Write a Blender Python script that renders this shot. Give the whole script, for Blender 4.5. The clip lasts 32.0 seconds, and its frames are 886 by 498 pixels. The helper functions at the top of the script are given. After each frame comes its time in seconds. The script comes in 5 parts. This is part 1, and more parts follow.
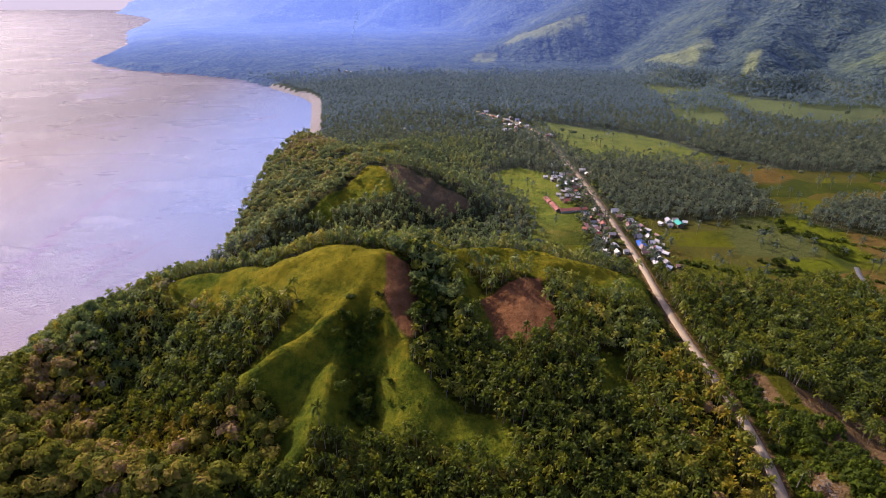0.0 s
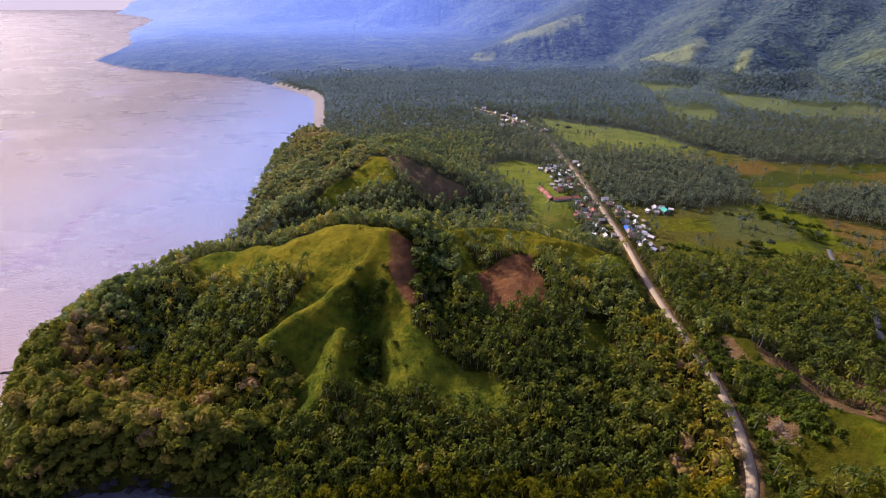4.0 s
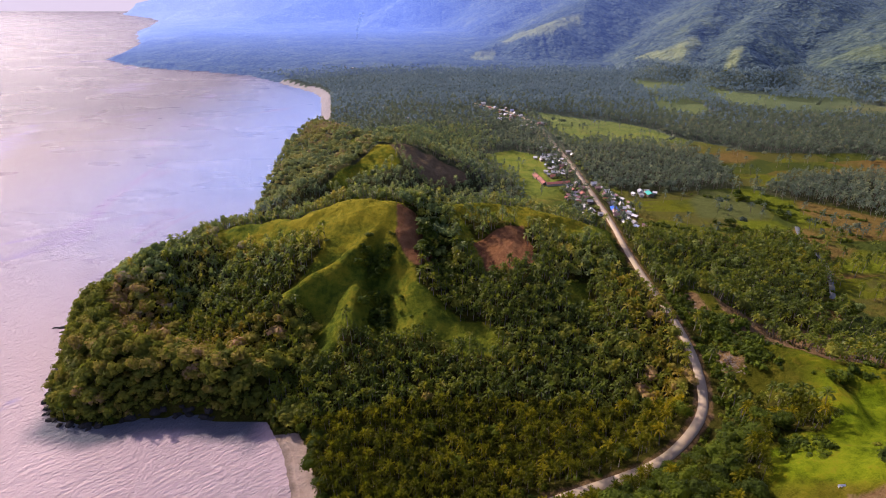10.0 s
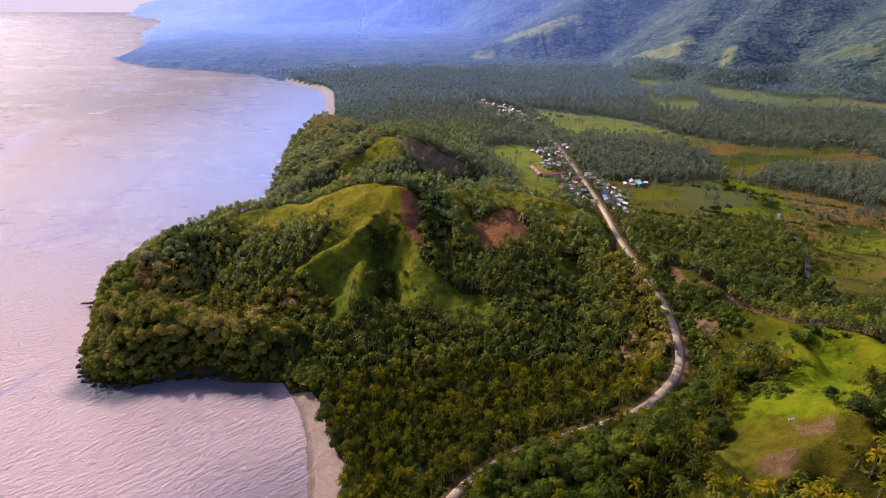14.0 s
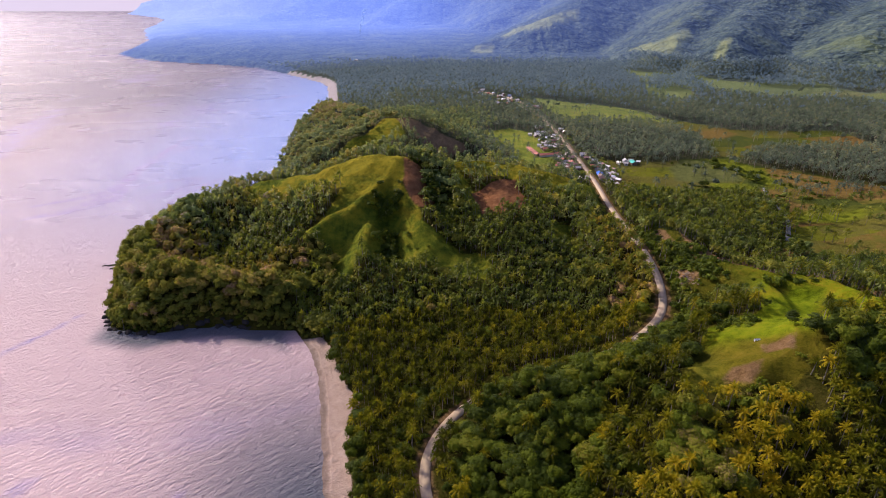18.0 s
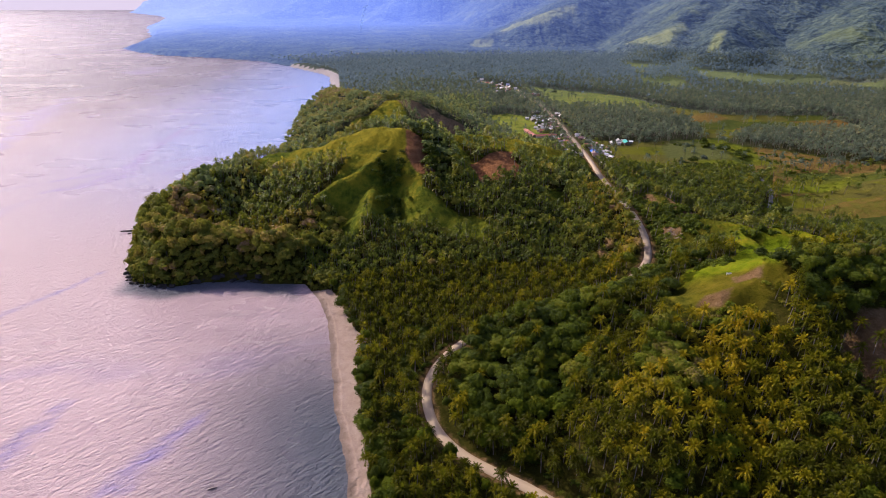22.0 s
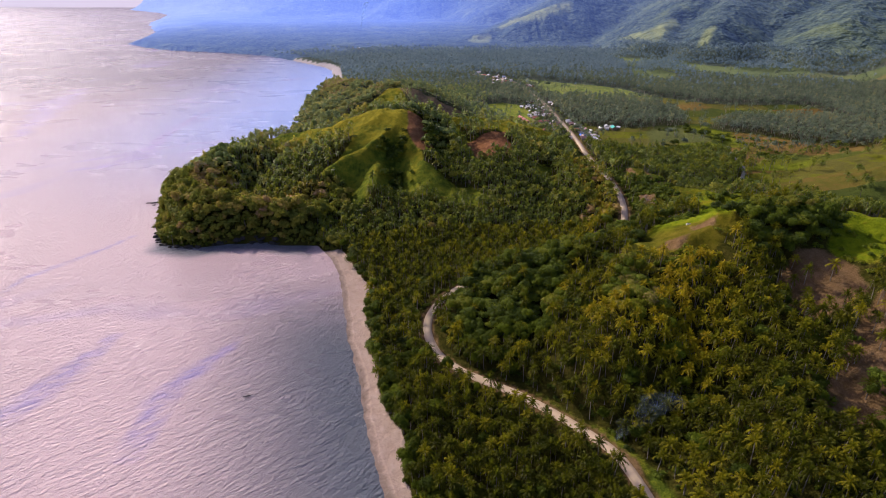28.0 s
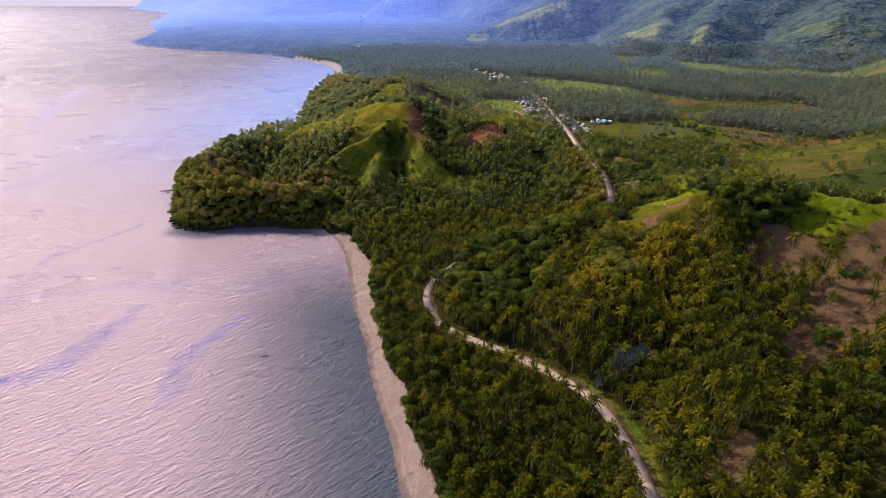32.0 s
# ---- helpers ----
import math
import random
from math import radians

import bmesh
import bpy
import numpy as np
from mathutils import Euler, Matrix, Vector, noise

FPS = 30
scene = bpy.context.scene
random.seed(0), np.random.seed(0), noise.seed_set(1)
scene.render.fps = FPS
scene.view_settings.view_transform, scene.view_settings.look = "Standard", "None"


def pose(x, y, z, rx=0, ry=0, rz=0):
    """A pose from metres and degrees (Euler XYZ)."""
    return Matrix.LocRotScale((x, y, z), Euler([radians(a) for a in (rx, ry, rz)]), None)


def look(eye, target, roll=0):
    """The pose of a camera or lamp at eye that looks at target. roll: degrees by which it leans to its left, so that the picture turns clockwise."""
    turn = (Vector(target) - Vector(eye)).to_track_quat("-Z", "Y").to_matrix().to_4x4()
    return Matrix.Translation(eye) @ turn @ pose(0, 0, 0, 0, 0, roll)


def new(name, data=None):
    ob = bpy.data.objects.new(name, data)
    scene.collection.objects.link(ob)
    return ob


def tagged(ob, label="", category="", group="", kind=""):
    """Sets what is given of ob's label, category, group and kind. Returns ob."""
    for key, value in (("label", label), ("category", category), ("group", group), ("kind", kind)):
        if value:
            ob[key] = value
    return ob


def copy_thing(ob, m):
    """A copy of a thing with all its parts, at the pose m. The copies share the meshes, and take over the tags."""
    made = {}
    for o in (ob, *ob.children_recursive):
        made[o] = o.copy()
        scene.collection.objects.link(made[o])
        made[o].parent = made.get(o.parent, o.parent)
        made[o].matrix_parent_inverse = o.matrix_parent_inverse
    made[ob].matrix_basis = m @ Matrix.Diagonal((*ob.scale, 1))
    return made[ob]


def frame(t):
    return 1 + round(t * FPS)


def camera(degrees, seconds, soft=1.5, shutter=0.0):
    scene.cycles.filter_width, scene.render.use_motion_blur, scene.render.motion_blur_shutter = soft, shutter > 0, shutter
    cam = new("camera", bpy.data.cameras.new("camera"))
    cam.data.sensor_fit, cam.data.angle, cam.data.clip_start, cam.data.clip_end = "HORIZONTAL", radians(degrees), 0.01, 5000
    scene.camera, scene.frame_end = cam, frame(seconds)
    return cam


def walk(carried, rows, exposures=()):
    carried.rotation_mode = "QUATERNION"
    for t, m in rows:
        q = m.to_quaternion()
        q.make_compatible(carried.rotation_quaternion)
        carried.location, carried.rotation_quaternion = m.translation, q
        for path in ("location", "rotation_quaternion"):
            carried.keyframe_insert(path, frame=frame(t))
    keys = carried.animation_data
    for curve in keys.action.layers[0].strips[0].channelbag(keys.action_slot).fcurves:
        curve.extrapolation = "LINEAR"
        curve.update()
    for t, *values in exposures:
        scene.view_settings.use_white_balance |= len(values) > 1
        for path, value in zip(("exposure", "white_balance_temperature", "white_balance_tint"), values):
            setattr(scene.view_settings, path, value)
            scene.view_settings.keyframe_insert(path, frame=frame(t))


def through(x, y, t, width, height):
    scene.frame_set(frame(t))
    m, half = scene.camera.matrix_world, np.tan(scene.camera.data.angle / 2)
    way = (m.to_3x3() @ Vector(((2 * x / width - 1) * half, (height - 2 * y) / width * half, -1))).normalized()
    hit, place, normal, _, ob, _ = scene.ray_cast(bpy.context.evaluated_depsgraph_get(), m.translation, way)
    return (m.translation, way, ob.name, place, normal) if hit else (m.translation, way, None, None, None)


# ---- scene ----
# ------------------------------------------------------------------ camera and its flight
cam = camera(77.0, 32.0, soft=1.0)
FLIGHT = [  # seconds, x, y, z, heading to the right, tilt below the horizon, roll
    (0, -0.45, 100.39, 200.30, 0.202, 25.544, 0.091),
    (1, -0.61, 92.64, 200.33, 0.220, 25.544, 0.097),
    (2, -0.54, 84.81, 200.39, 0.232, 25.533, 0.108),
    (3, -0.51, 77.19, 200.45, 0.253, 25.527, 0.112),
    (4, -0.45, 69.44, 200.49, 0.265, 25.512, 0.109),
    (5, -0.42, 61.81, 200.45, 0.267, 25.496, 0.104),
    (6, -0.27, 54.11, 200.35, 0.255, 25.471, 0.097),
    (7, -0.09, 46.50, 200.26, 0.218, 25.442, 0.081),
    (8, 0.08, 38.51, 200.19, 0.171, 25.429, 0.063),
    (9, 0.10, 30.85, 200.21, 0.117, 25.423, 0.041),
    (10, 0.05, 23.12, 200.17, 0.070, 25.417, 0.013),
    (11, 0.13, 15.32, 200.14, 0.039, 25.397, -0.016),
    (12, 0.01, 7.67, 200.06, 0.025, 25.374, -0.043),
    (13, 0.00, 0.00, 200.00, 0.000, 25.365, -0.059),
    (14, 0.09, -7.03, 199.26, -0.022, 25.348, -0.061),
    (15, -0.17, -15.05, 196.36, -0.031, 25.343, -0.061),
    (16, -0.33, -23.17, 192.92, -0.036, 25.329, -0.059),
    (17, -0.38, -31.27, 189.46, -0.040, 25.309, -0.063),
    (18, -0.37, -39.52, 185.92, -0.044, 25.278, -0.080),
    (19, -0.33, -47.52, 182.60, -0.058, 25.265, -0.093),
    (20, -0.43, -55.87, 179.08, -0.053, 25.238, -0.106),
    (21, -0.57, -63.89, 175.35, -0.036, 25.215, -0.105),
    (22, -0.54, -71.78, 171.64, -0.030, 25.210, -0.089),
    (23, -0.63, -79.97, 168.36, -0.010, 25.222, -0.066),
    (24, -0.55, -87.72, 167.18, 0.006, 25.250, -0.034),
    (25, -0.48, -95.30, 167.14, 0.037, 25.268, -0.017),
    (26, -0.53, -102.97, 167.10, 0.067, 25.288, -0.003),
    (27, -0.52, -110.55, 167.02, 0.098, 25.306, 0.011),
    (28, -0.48, -118.22, 166.92, 0.126, 25.314, 0.025),
    (29, -0.46, -125.74, 166.89, 0.152, 25.311, 0.042),
    (30, -0.57, -133.34, 166.90, 0.174, 25.328, 0.063),
    (31, -0.77, -140.79, 167.03, 0.222, 25.339, 0.080),
    (32, -0.43, -147.84, 167.04, 0.308, 25.363, 0.091),
]


def flight_pose(x, y, z, heading, tilt, roll):
    h, p = radians(heading), radians(tilt)
    way = Vector((math.sin(h) * math.cos(p), math.cos(h) * math.cos(p), -math.sin(p)))
    return look(Vector((x, y, z)), Vector((x, y, z)) + way * 100.0, roll)


walk(cam, [(r[0], flight_pose(*r[1:])) for r in FLIGHT], exposures=((0, 0.10, 5850, 24), (14, 0.19, 5850, 23), (32, 0.13, 5750, 19)))

# ------------------------------------------------------------------ sky and sun
SUN_AZIMUTH, SUN_HEIGHT = -48.0, 34.0  # degrees from +y to the right; above the horizon
world = bpy.data.worlds.new("world")
scene.world = world
world.use_nodes = True
wn, wl = world.node_tree.nodes, world.node_tree.links
sky = wn.new("ShaderNodeTexSky")
sky.sky_type = "NISHITA"
sky.sun_disc = False
sky.sun_elevation, sky.sun_rotation = radians(SUN_HEIGHT), radians(SUN_AZIMUTH)
sky.air_density, sky.dust_density, sky.ozone_density = 1.0, 3.0, 1.5
haze = wn.new("ShaderNodeMix")
haze.data_type, haze.blend_type = "RGBA", "MULTIPLY"
haze.inputs[0].default_value = 1.0
haze.inputs[7].default_value = (1.12, 1.0, 1.08, 1.0)
wl.new(sky.outputs[0], haze.inputs[6])
wl.new(haze.outputs[2], wn["Background"].inputs[0])
wn["Background"].inputs[1].default_value = 0.155
sun_data = bpy.data.lights.new("sun", "SUN")
sun_data.energy, sun_data.angle, sun_data.color = 5.0, radians(0.6), (1.0, 0.88, 0.62)
a, e = radians(SUN_AZIMUTH), radians(SUN_HEIGHT)
sun = new("sun", sun_data)
sun.matrix_world = look((math.sin(a) * math.cos(e) * 500, math.cos(a) * math.cos(e) * 500, math.sin(e) * 500), (0, 0, 0))

# ------------------------------------------------------------------ materials


class Nodes:
    """A small wrapper to write node materials briefly."""

    def __init__(self, name):
        self.mat = bpy.data.materials.new(name)
        self.mat.use_nodes = True
        self.tree = self.mat.node_tree
        self.bsdf = self.tree.nodes["Principled BSDF"]
        self.out = self.tree.nodes["Material Output"]

    def add(self, kind):
        return self.tree.nodes.new("ShaderNode" + kind)

    def attribute(self, title):
        n = self.add("Attribute")
        n.attribute_name = title
        return n

    def put(self, value, socket):
        if isinstance(value, bpy.types.NodeSocket):
            self.tree.links.new(value, socket)
        elif isinstance(value, (tuple, list)) and len(value) == 3 and socket.type == "RGBA":
            socket.default_value = (*value, 1.0)
        else:
            socket.default_value = value

    def place(self):
        return self.add("NewGeometry").outputs["Position"]

    def noise(self, scale, detail=3.0, rough=0.55, vector=None, stretch=None):
        n = self.add("TexNoise")
        v = vector if vector is not None else self.place()
        if stretch:
            m = self.add("Mapping")
            self.put(v, m.inputs[0])
            m.inputs["Scale"].default_value = stretch
            v = m.outputs[0]
        self.put(v, n.inputs["Vector"])
        n.inputs["Scale"].default_value, n.inputs["Detail"].default_value, n.inputs["Roughness"].default_value = scale, detail, rough
        return n.outputs["Fac"]

    def ramp(self, fac, *stops):
        n = self.add("ValToRGB")
        while len(n.color_ramp.elements) < len(stops):
            n.color_ramp.elements.new(0.5)
        for el, (p, c) in zip(n.color_ramp.elements, stops):
            el.position = p
            el.color = (*c, 1.0) if isinstance(c, tuple) else (c, c, c, 1.0)
        self.put(fac, n.inputs[0])
        return n.outputs[0]

    def mix(self, fac, a, b, blend="MIX"):
        n = self.add("Mix")
        n.data_type, n.blend_type = "RGBA", blend
        self.put(fac, n.inputs[0])
        self.put(a, n.inputs[6])
        self.put(b, n.inputs[7])
        return n.outputs[2]

    def math(self, op, a, b=0.5, c=0.0):
        n = self.add("Math")
        n.operation = op
        for v, s in zip((a, b, c), n.inputs):
            self.put(v, s)
        return n.outputs[0]

    def bump(self, height, strength=0.5, distance=0.1):
        n = self.add("Bump")
        n.inputs["Strength"].default_value, n.inputs["Distance"].default_value = strength, distance
        self.put(height, n.inputs["Height"])
        self.put(n.outputs[0], self.bsdf.inputs["Normal"])
        return n.outputs[0]

    def set(self, **values):
        for k, v in values.items():
            self.put(v, self.bsdf.inputs[k.replace("_", " ")])
        return self.mat

    def leaf(self, colour, through, share):
        """Adds light that shines through thin leaves."""
        t = self.add("BsdfTranslucent")
        self.put(through, t.inputs[0])
        m = self.add("MixShader")
        m.inputs[0].default_value = share
        self.tree.links.new(self.bsdf.outputs[0], m.inputs[1])
        self.tree.links.new(t.outputs[0], m.inputs[2])
        self.tree.links.new(m.outputs[0], self.out.inputs["Surface"])
        self.put(colour, self.bsdf.inputs["Base Color"])
        return self.mat


def plain(name, colour, rough=0.7, vary=0.25, scale=0.6, metal=0.0, spec=0.4):
    """A coloured surface with blotches and fine grain."""
    m = Nodes(name)
    n1, n2 = m.noise(scale, 4.0), m.noise(scale * 9, 3.0)
    dark = tuple(c * (1 - vary) for c in colour)
    light = tuple(min(1.0, c * (1 + vary)) for c in colour)
    col = m.mix(m.math("MULTIPLY_ADD", n2, 0.5, m.math("MULTIPLY", n1, 0.5)), dark, light)
    m.bump(n2, 0.3, 0.05)
    return m.set(Base_Color=col, Roughness=rough, Metallic=metal, Specular_IOR_Level=spec)


def leaf_material(name, stops, share=0.35, per_object=False, rough=0.6, spec=0.05, sheen=0.0, glow=0.45):
    """Foliage whose hue goes from tree to tree along the stops."""
    m = Nodes(name)
    if per_object:
        r = m.add("ObjectInfo").outputs["Color"]
    else:
        r = m.attribute("tint").outputs["Fac"]
    big = m.noise(0.02, 3.0)
    isl = m.add("NewGeometry").outputs["Random Per Island"]
    f = m.math("ADD", m.math("MULTIPLY", r, 0.8), m.math("MULTIPLY", isl, 0.22))
    f = m.math("ADD", f, m.math("MULTIPLY_ADD", big, 0.6, -0.32))
    col = m.ramp(f, *stops)
    thru = m.mix(glow, col, (0.19, 0.215, 0.008))
    # the blue sheen tint stands in for haze
    m.set(Roughness=rough, Specular_IOR_Level=spec, Sheen_Weight=sheen, Sheen_Roughness=0.5, Sheen_Tint=(0.5, 0.68, 1.0))
    return m.leaf(col, thru, share)


PALM_STOPS = ((0.05, (0.035, 0.049, 0.008)), (0.35, (0.089, 0.115, 0.014)), (0.6, (0.160, 0.167, 0.012)), (0.8, (0.219, 0.187, 0.010)), (0.97, (0.282, 0.181, 0.012)))
NEAR_STOPS = ((0.05, (0.025, 0.028, 0.002)), (0.35, (0.068, 0.072, 0.003)), (0.6, (0.172, 0.148, 0.003)), (0.8, (0.285, 0.222, 0.003)), (0.97, (0.35, 0.232, 0.004)))
BROAD_STOPS = ((0.05, (0.026, 0.038, 0.004)), (0.35, (0.062, 0.086, 0.006)), (0.6, (0.112, 0.142, 0.006)), (0.8, (0.175, 0.170, 0.009)), (0.97, (0.21, 0.15, 0.05)))
mat_palm = leaf_material("palm_fronds", PALM_STOPS, 0.4, rough=0.45, spec=0.12, sheen=0.0)
mat_palm_near = leaf_material("palm_fronds_near", NEAR_STOPS, 0.4, rough=0.45, spec=0.05)
# hill foliage: lighter, bluer leaf colours stand in for haze on the slopes
HILL_PALM_HAZE_STOPS = ((0.05, (0.094, 0.131, 0.044)), (0.35, (0.199, 0.241, 0.058)), (0.6, (0.320, 0.313, 0.053)), (0.8, (0.411, 0.328, 0.032)), (0.97, (0.472, 0.296, 0.032)))
HILL_BROAD_HAZE_STOPS = ((0.05, (0.090, 0.125, 0.061)), (0.35, (0.178, 0.228, 0.070)), (0.6, (0.264, 0.292, 0.065)), (0.8, (0.341, 0.313, 0.073)), (0.97, (0.388, 0.290, 0.224)))
# dry-season hues, also brightened in place of the haze over the headland
DRY_STOPS = ((0.05, (0.068, 0.074, 0.018)), (0.35, (0.147, 0.156, 0.025)), (0.6, (0.244, 0.226, 0.028)), (0.8, (0.346, 0.252, 0.050)), (0.97, (0.431, 0.257, 0.141)))
mat_hill_palm = leaf_material("hill_palm_fronds_hazed", HILL_PALM_HAZE_STOPS, 0.45, rough=0.45, spec=0.2, sheen=0.02)
mat_hill_broad = leaf_material("hill_leaves_hazed", HILL_BROAD_HAZE_STOPS, 0.45, spec=0.05, sheen=0.05)
mat_dry = leaf_material("dry_season_leaves", DRY_STOPS, 0.4, spec=0.03, glow=0.35)
mat_palm_one = leaf_material("palm_fronds_single", NEAR_STOPS, 0.4, rough=0.45, spec=0.05, per_object=True)
mat_broad = leaf_material("broad_leaves", BROAD_STOPS, 0.4, spec=0.06, sheen=0.05)
mat_broad_one = leaf_material("broad_leaves_single", BROAD_STOPS, 0.4, per_object=True)
# distant foliage: haze put into the leaf colour, bluer and brighter
FAR_HAZE_STOPS = ((0.1, (0.129, 0.181, 0.201)), (0.45, (0.174, 0.233, 0.250)), (0.75, (0.217, 0.266, 0.242)), (0.95, (0.264, 0.280, 0.178)))
mat_far = leaf_material("distant_leaves_hazed", FAR_HAZE_STOPS, 0.45, sheen=0.4, glow=0.05)
# valley foliage: darks lifted and blued in place of haze
VALLEY_HAZE_STOPS = ((0.05, (0.082, 0.104, 0.074)), (0.35, (0.138, 0.169, 0.117)), (0.6, (0.198, 0.215, 0.124)), (0.9, (0.261, 0.236, 0.088)))
# second hill: leaf colours brightened to stand in for haze
SECOND_HAZE_STOPS = ((0.05, (0.116, 0.156, 0.086)), (0.35, (0.195, 0.240, 0.104)), (0.6, (0.275, 0.294, 0.101)), (0.85, (0.354, 0.312, 0.078)), (0.97, (0.366, 0.252, 0.156)))
mat_second = leaf_material("second_hill_leaves_hazed", SECOND_HAZE_STOPS, 0.5, spec=0.05, glow=0.2)
mat_valley = leaf_material("plantation_leaves_hazed", VALLEY_HAZE_STOPS, 0.45, spec=0.06, sheen=0.08, rough=0.5, glow=0.25)
mat_trunk = plain("palm_bark", (0.17, 0.14, 0.11), 0.85, 0.4, 1.2)
mat_bark = plain("tree_bark", (0.11, 0.085, 0.06), 0.9, 0.4, 0.9)


def distance_material():
    """Wooded mountains and the backdrop past them; blue emission growing with distance stands in for haze, brightest
    below the sun.
    """
    m = Nodes("distance_haze_glow")
    sep = m.add("SeparateXYZ")
    m.put(m.place(), sep.inputs[0])
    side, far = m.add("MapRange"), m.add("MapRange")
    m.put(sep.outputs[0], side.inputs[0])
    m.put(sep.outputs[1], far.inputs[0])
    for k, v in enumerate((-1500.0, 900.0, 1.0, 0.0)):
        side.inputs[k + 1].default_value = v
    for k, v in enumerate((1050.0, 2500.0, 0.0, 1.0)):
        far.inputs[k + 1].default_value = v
    a = m.attribute("cover_a")
    sa = m.add("SeparateColor")
    m.put(a.outputs["Color"], sa.inputs[0])
    crowns, groves, rills = m.noise(0.10, 3.0, 0.75), m.noise(0.012, 4.0, 0.65), m.noise(0.016, 5.0, 0.6)
    n = m.math("ADD", m.math("MULTIPLY", crowns, 0.65), m.math("MULTIPLY", groves, 0.35))
    woods = m.ramp(n, (0.40, (0.022, 0.034, 0.034)), (0.5, (0.056, 0.078, 0.064)), (0.60, (0.095, 0.120, 0.080)))
    open_grass = m.ramp(m.noise(0.0065, 5.0, 0.6), (0.56, 0.0), (0.66, 0.55))
    woods = m.mix(open_grass, woods, (0.12, 0.145, 0.055))
    col = m.mix(sa.outputs[0], woods, m.mix(crowns, (0.13, 0.16, 0.07), (0.20, 0.21, 0.08)))
    # haze put in as blue emission, stronger with distance
    haze_glow = m.ramp(side.outputs[0], (0.0, (0.046, 0.064, 0.145)), (0.25, (0.092, 0.134, 0.37)), (0.45, (0.165, 0.245, 0.68)), (0.75, (0.23, 0.32, 0.78)), (1.0, (0.36, 0.44, 0.84)))
    m.bump(m.math("MULTIPLY_ADD", rills, 9.0, m.math("MULTIPLY", crowns, 0.9)), 0.8, 6.0)
    # the sheen is tinted blue for haze as well
    return m.set(Base_Color=col, Roughness=1.0, Specular_IOR_Level=0.0, Sheen_Weight=0.1, Sheen_Roughness=0.5, Sheen_Tint=(0.35, 0.55, 1.0), Emission_Color=haze_glow, Emission_Strength=far.outputs[0])


mat_distance = distance_material()


def ground_material():
    m = Nodes("ground_cover")
    a = m.attribute("cover_a")
    b = m.attribute("cover_b")
    sa, sb, sc = m.add("SeparateColor"), m.add("SeparateColor"), m.add("SeparateColor")
    m.put(m.attribute("cover_c").outputs["Color"], sc.inputs[0])
    m.put(a.outputs["Color"], sa.inputs[0])
    m.put(b.outputs["Color"], sb.inputs[0])
    big, mid, fine = m.noise(0.02, 4.0), m.noise(0.22, 5.0, 0.65), m.noise(1.6, 4.0, 0.7)
    patch = m.noise(0.055, 5.0, 0.6)
    gr = m.math("ADD", m.math("MULTIPLY", mid, 0.6), m.math("MULTIPLY", fine, 0.4))

    def edge(w, sharp=3.0):
        """Breaks a soft border up into tufts."""
        s = m.math("MULTIPLY_ADD", m.math("ADD", m.math("MULTIPLY", mid, 0.65), m.math("MULTIPLY", fine, 0.35)), 1.0, -0.5)
        v = m.math("ADD", m.math("SUBTRACT", w, 0.5), s)
        n = m.math("MULTIPLY_ADD", v, sharp, 0.5)
        n.node.use_clamp = True
        return n

    floor = m.ramp(gr, (0.28, (0.018, 0.020, 0.003)), (0.5, (0.042, 0.040, 0.006)), (0.72, (0.090, 0.066, 0.015)))
    meadow = m.ramp(m.math("ADD", m.math("MULTIPLY", gr, 0.55), m.math("MULTIPLY", patch, 0.45)),
                    (0.36, (0.038, 0.058, 0.007)), (0.45, (0.080, 0.103, 0.009)), (0.53, (0.140, 0.148, 0.011)), (0.62, (0.205, 0.180, 0.015)), (0.74, (0.26, 0.18, 0.030)))
    lime = m.ramp(m.math("ADD", m.math("MULTIPLY", gr, 0.55), m.math("MULTIPLY", patch, 0.45)),
                  (0.36, (0.070, 0.090, 0.002)), (0.46, (0.125, 0.158, 0.002)), (0.54, (0.160, 0.150, 0.003)), (0.64, (0.17, 0.115, 0.010)))
    crest = m.add("SeparateXYZ")
    m.put(m.place(), crest.inputs[0])
    gold = m.ramp(m.math("MULTIPLY_ADD", crest.outputs[2], 0.0155, m.math("MULTIPLY_ADD", patch, 1.2, -0.6)), (0.58, 0.0), (0.88, 0.65))
    beyond = m.ramp(m.math("MULTIPLY", crest.outputs[1], 0.001), (0.338, 0.0), (0.362, 1.0))
    eastern = m.ramp(m.math("SUBTRACT", m.math("MULTIPLY", crest.outputs[0], 0.005), beyond), (0.42, 1.0), (0.58, 0.1))
    gold = m.math("MULTIPLY", gold, eastern)
    high = m.ramp(m.math("MULTIPLY", crest.outputs[2], 0.01), (0.40, 0.0), (0.46, 1.0))
    olive = m.ramp(gr, (0.3, (0.028, 0.029, 0.002)), (0.5, (0.052, 0.050, 0.004)), (0.7, (0.088, 0.068, 0.009)))
    tan = m.ramp(gr, (0.3, (0.050, 0.044, 0.003)), (0.5, (0.095, 0.080, 0.006)), (0.7, (0.135, 0.098, 0.016)))
    behind = m.ramp(m.math("MULTIPLY_ADD", crest.outputs[1], 0.004, m.math("MULTIPLY_ADD", patch, 0.12, -0.06)), (0.60, 0.0), (0.645, 1.0))
    lime = m.mix(behind, tan, lime)
    fresh = m.ramp(m.math("ADD", m.math("MULTIPLY", gr, 0.6), m.math("MULTIPLY", patch, 0.4)), (0.36, (0.045, 0.066, 0.002)), (0.48, (0.105, 0.142, 0.003)), (0.56, (0.150, 0.178, 0.004)), (0.66, (0.165, 0.138, 0.010)))
    meadow = m.mix(eastern, m.mix(high, olive, lime), meadow)
    meadow = m.mix(sb.outputs[2], meadow, fresh)
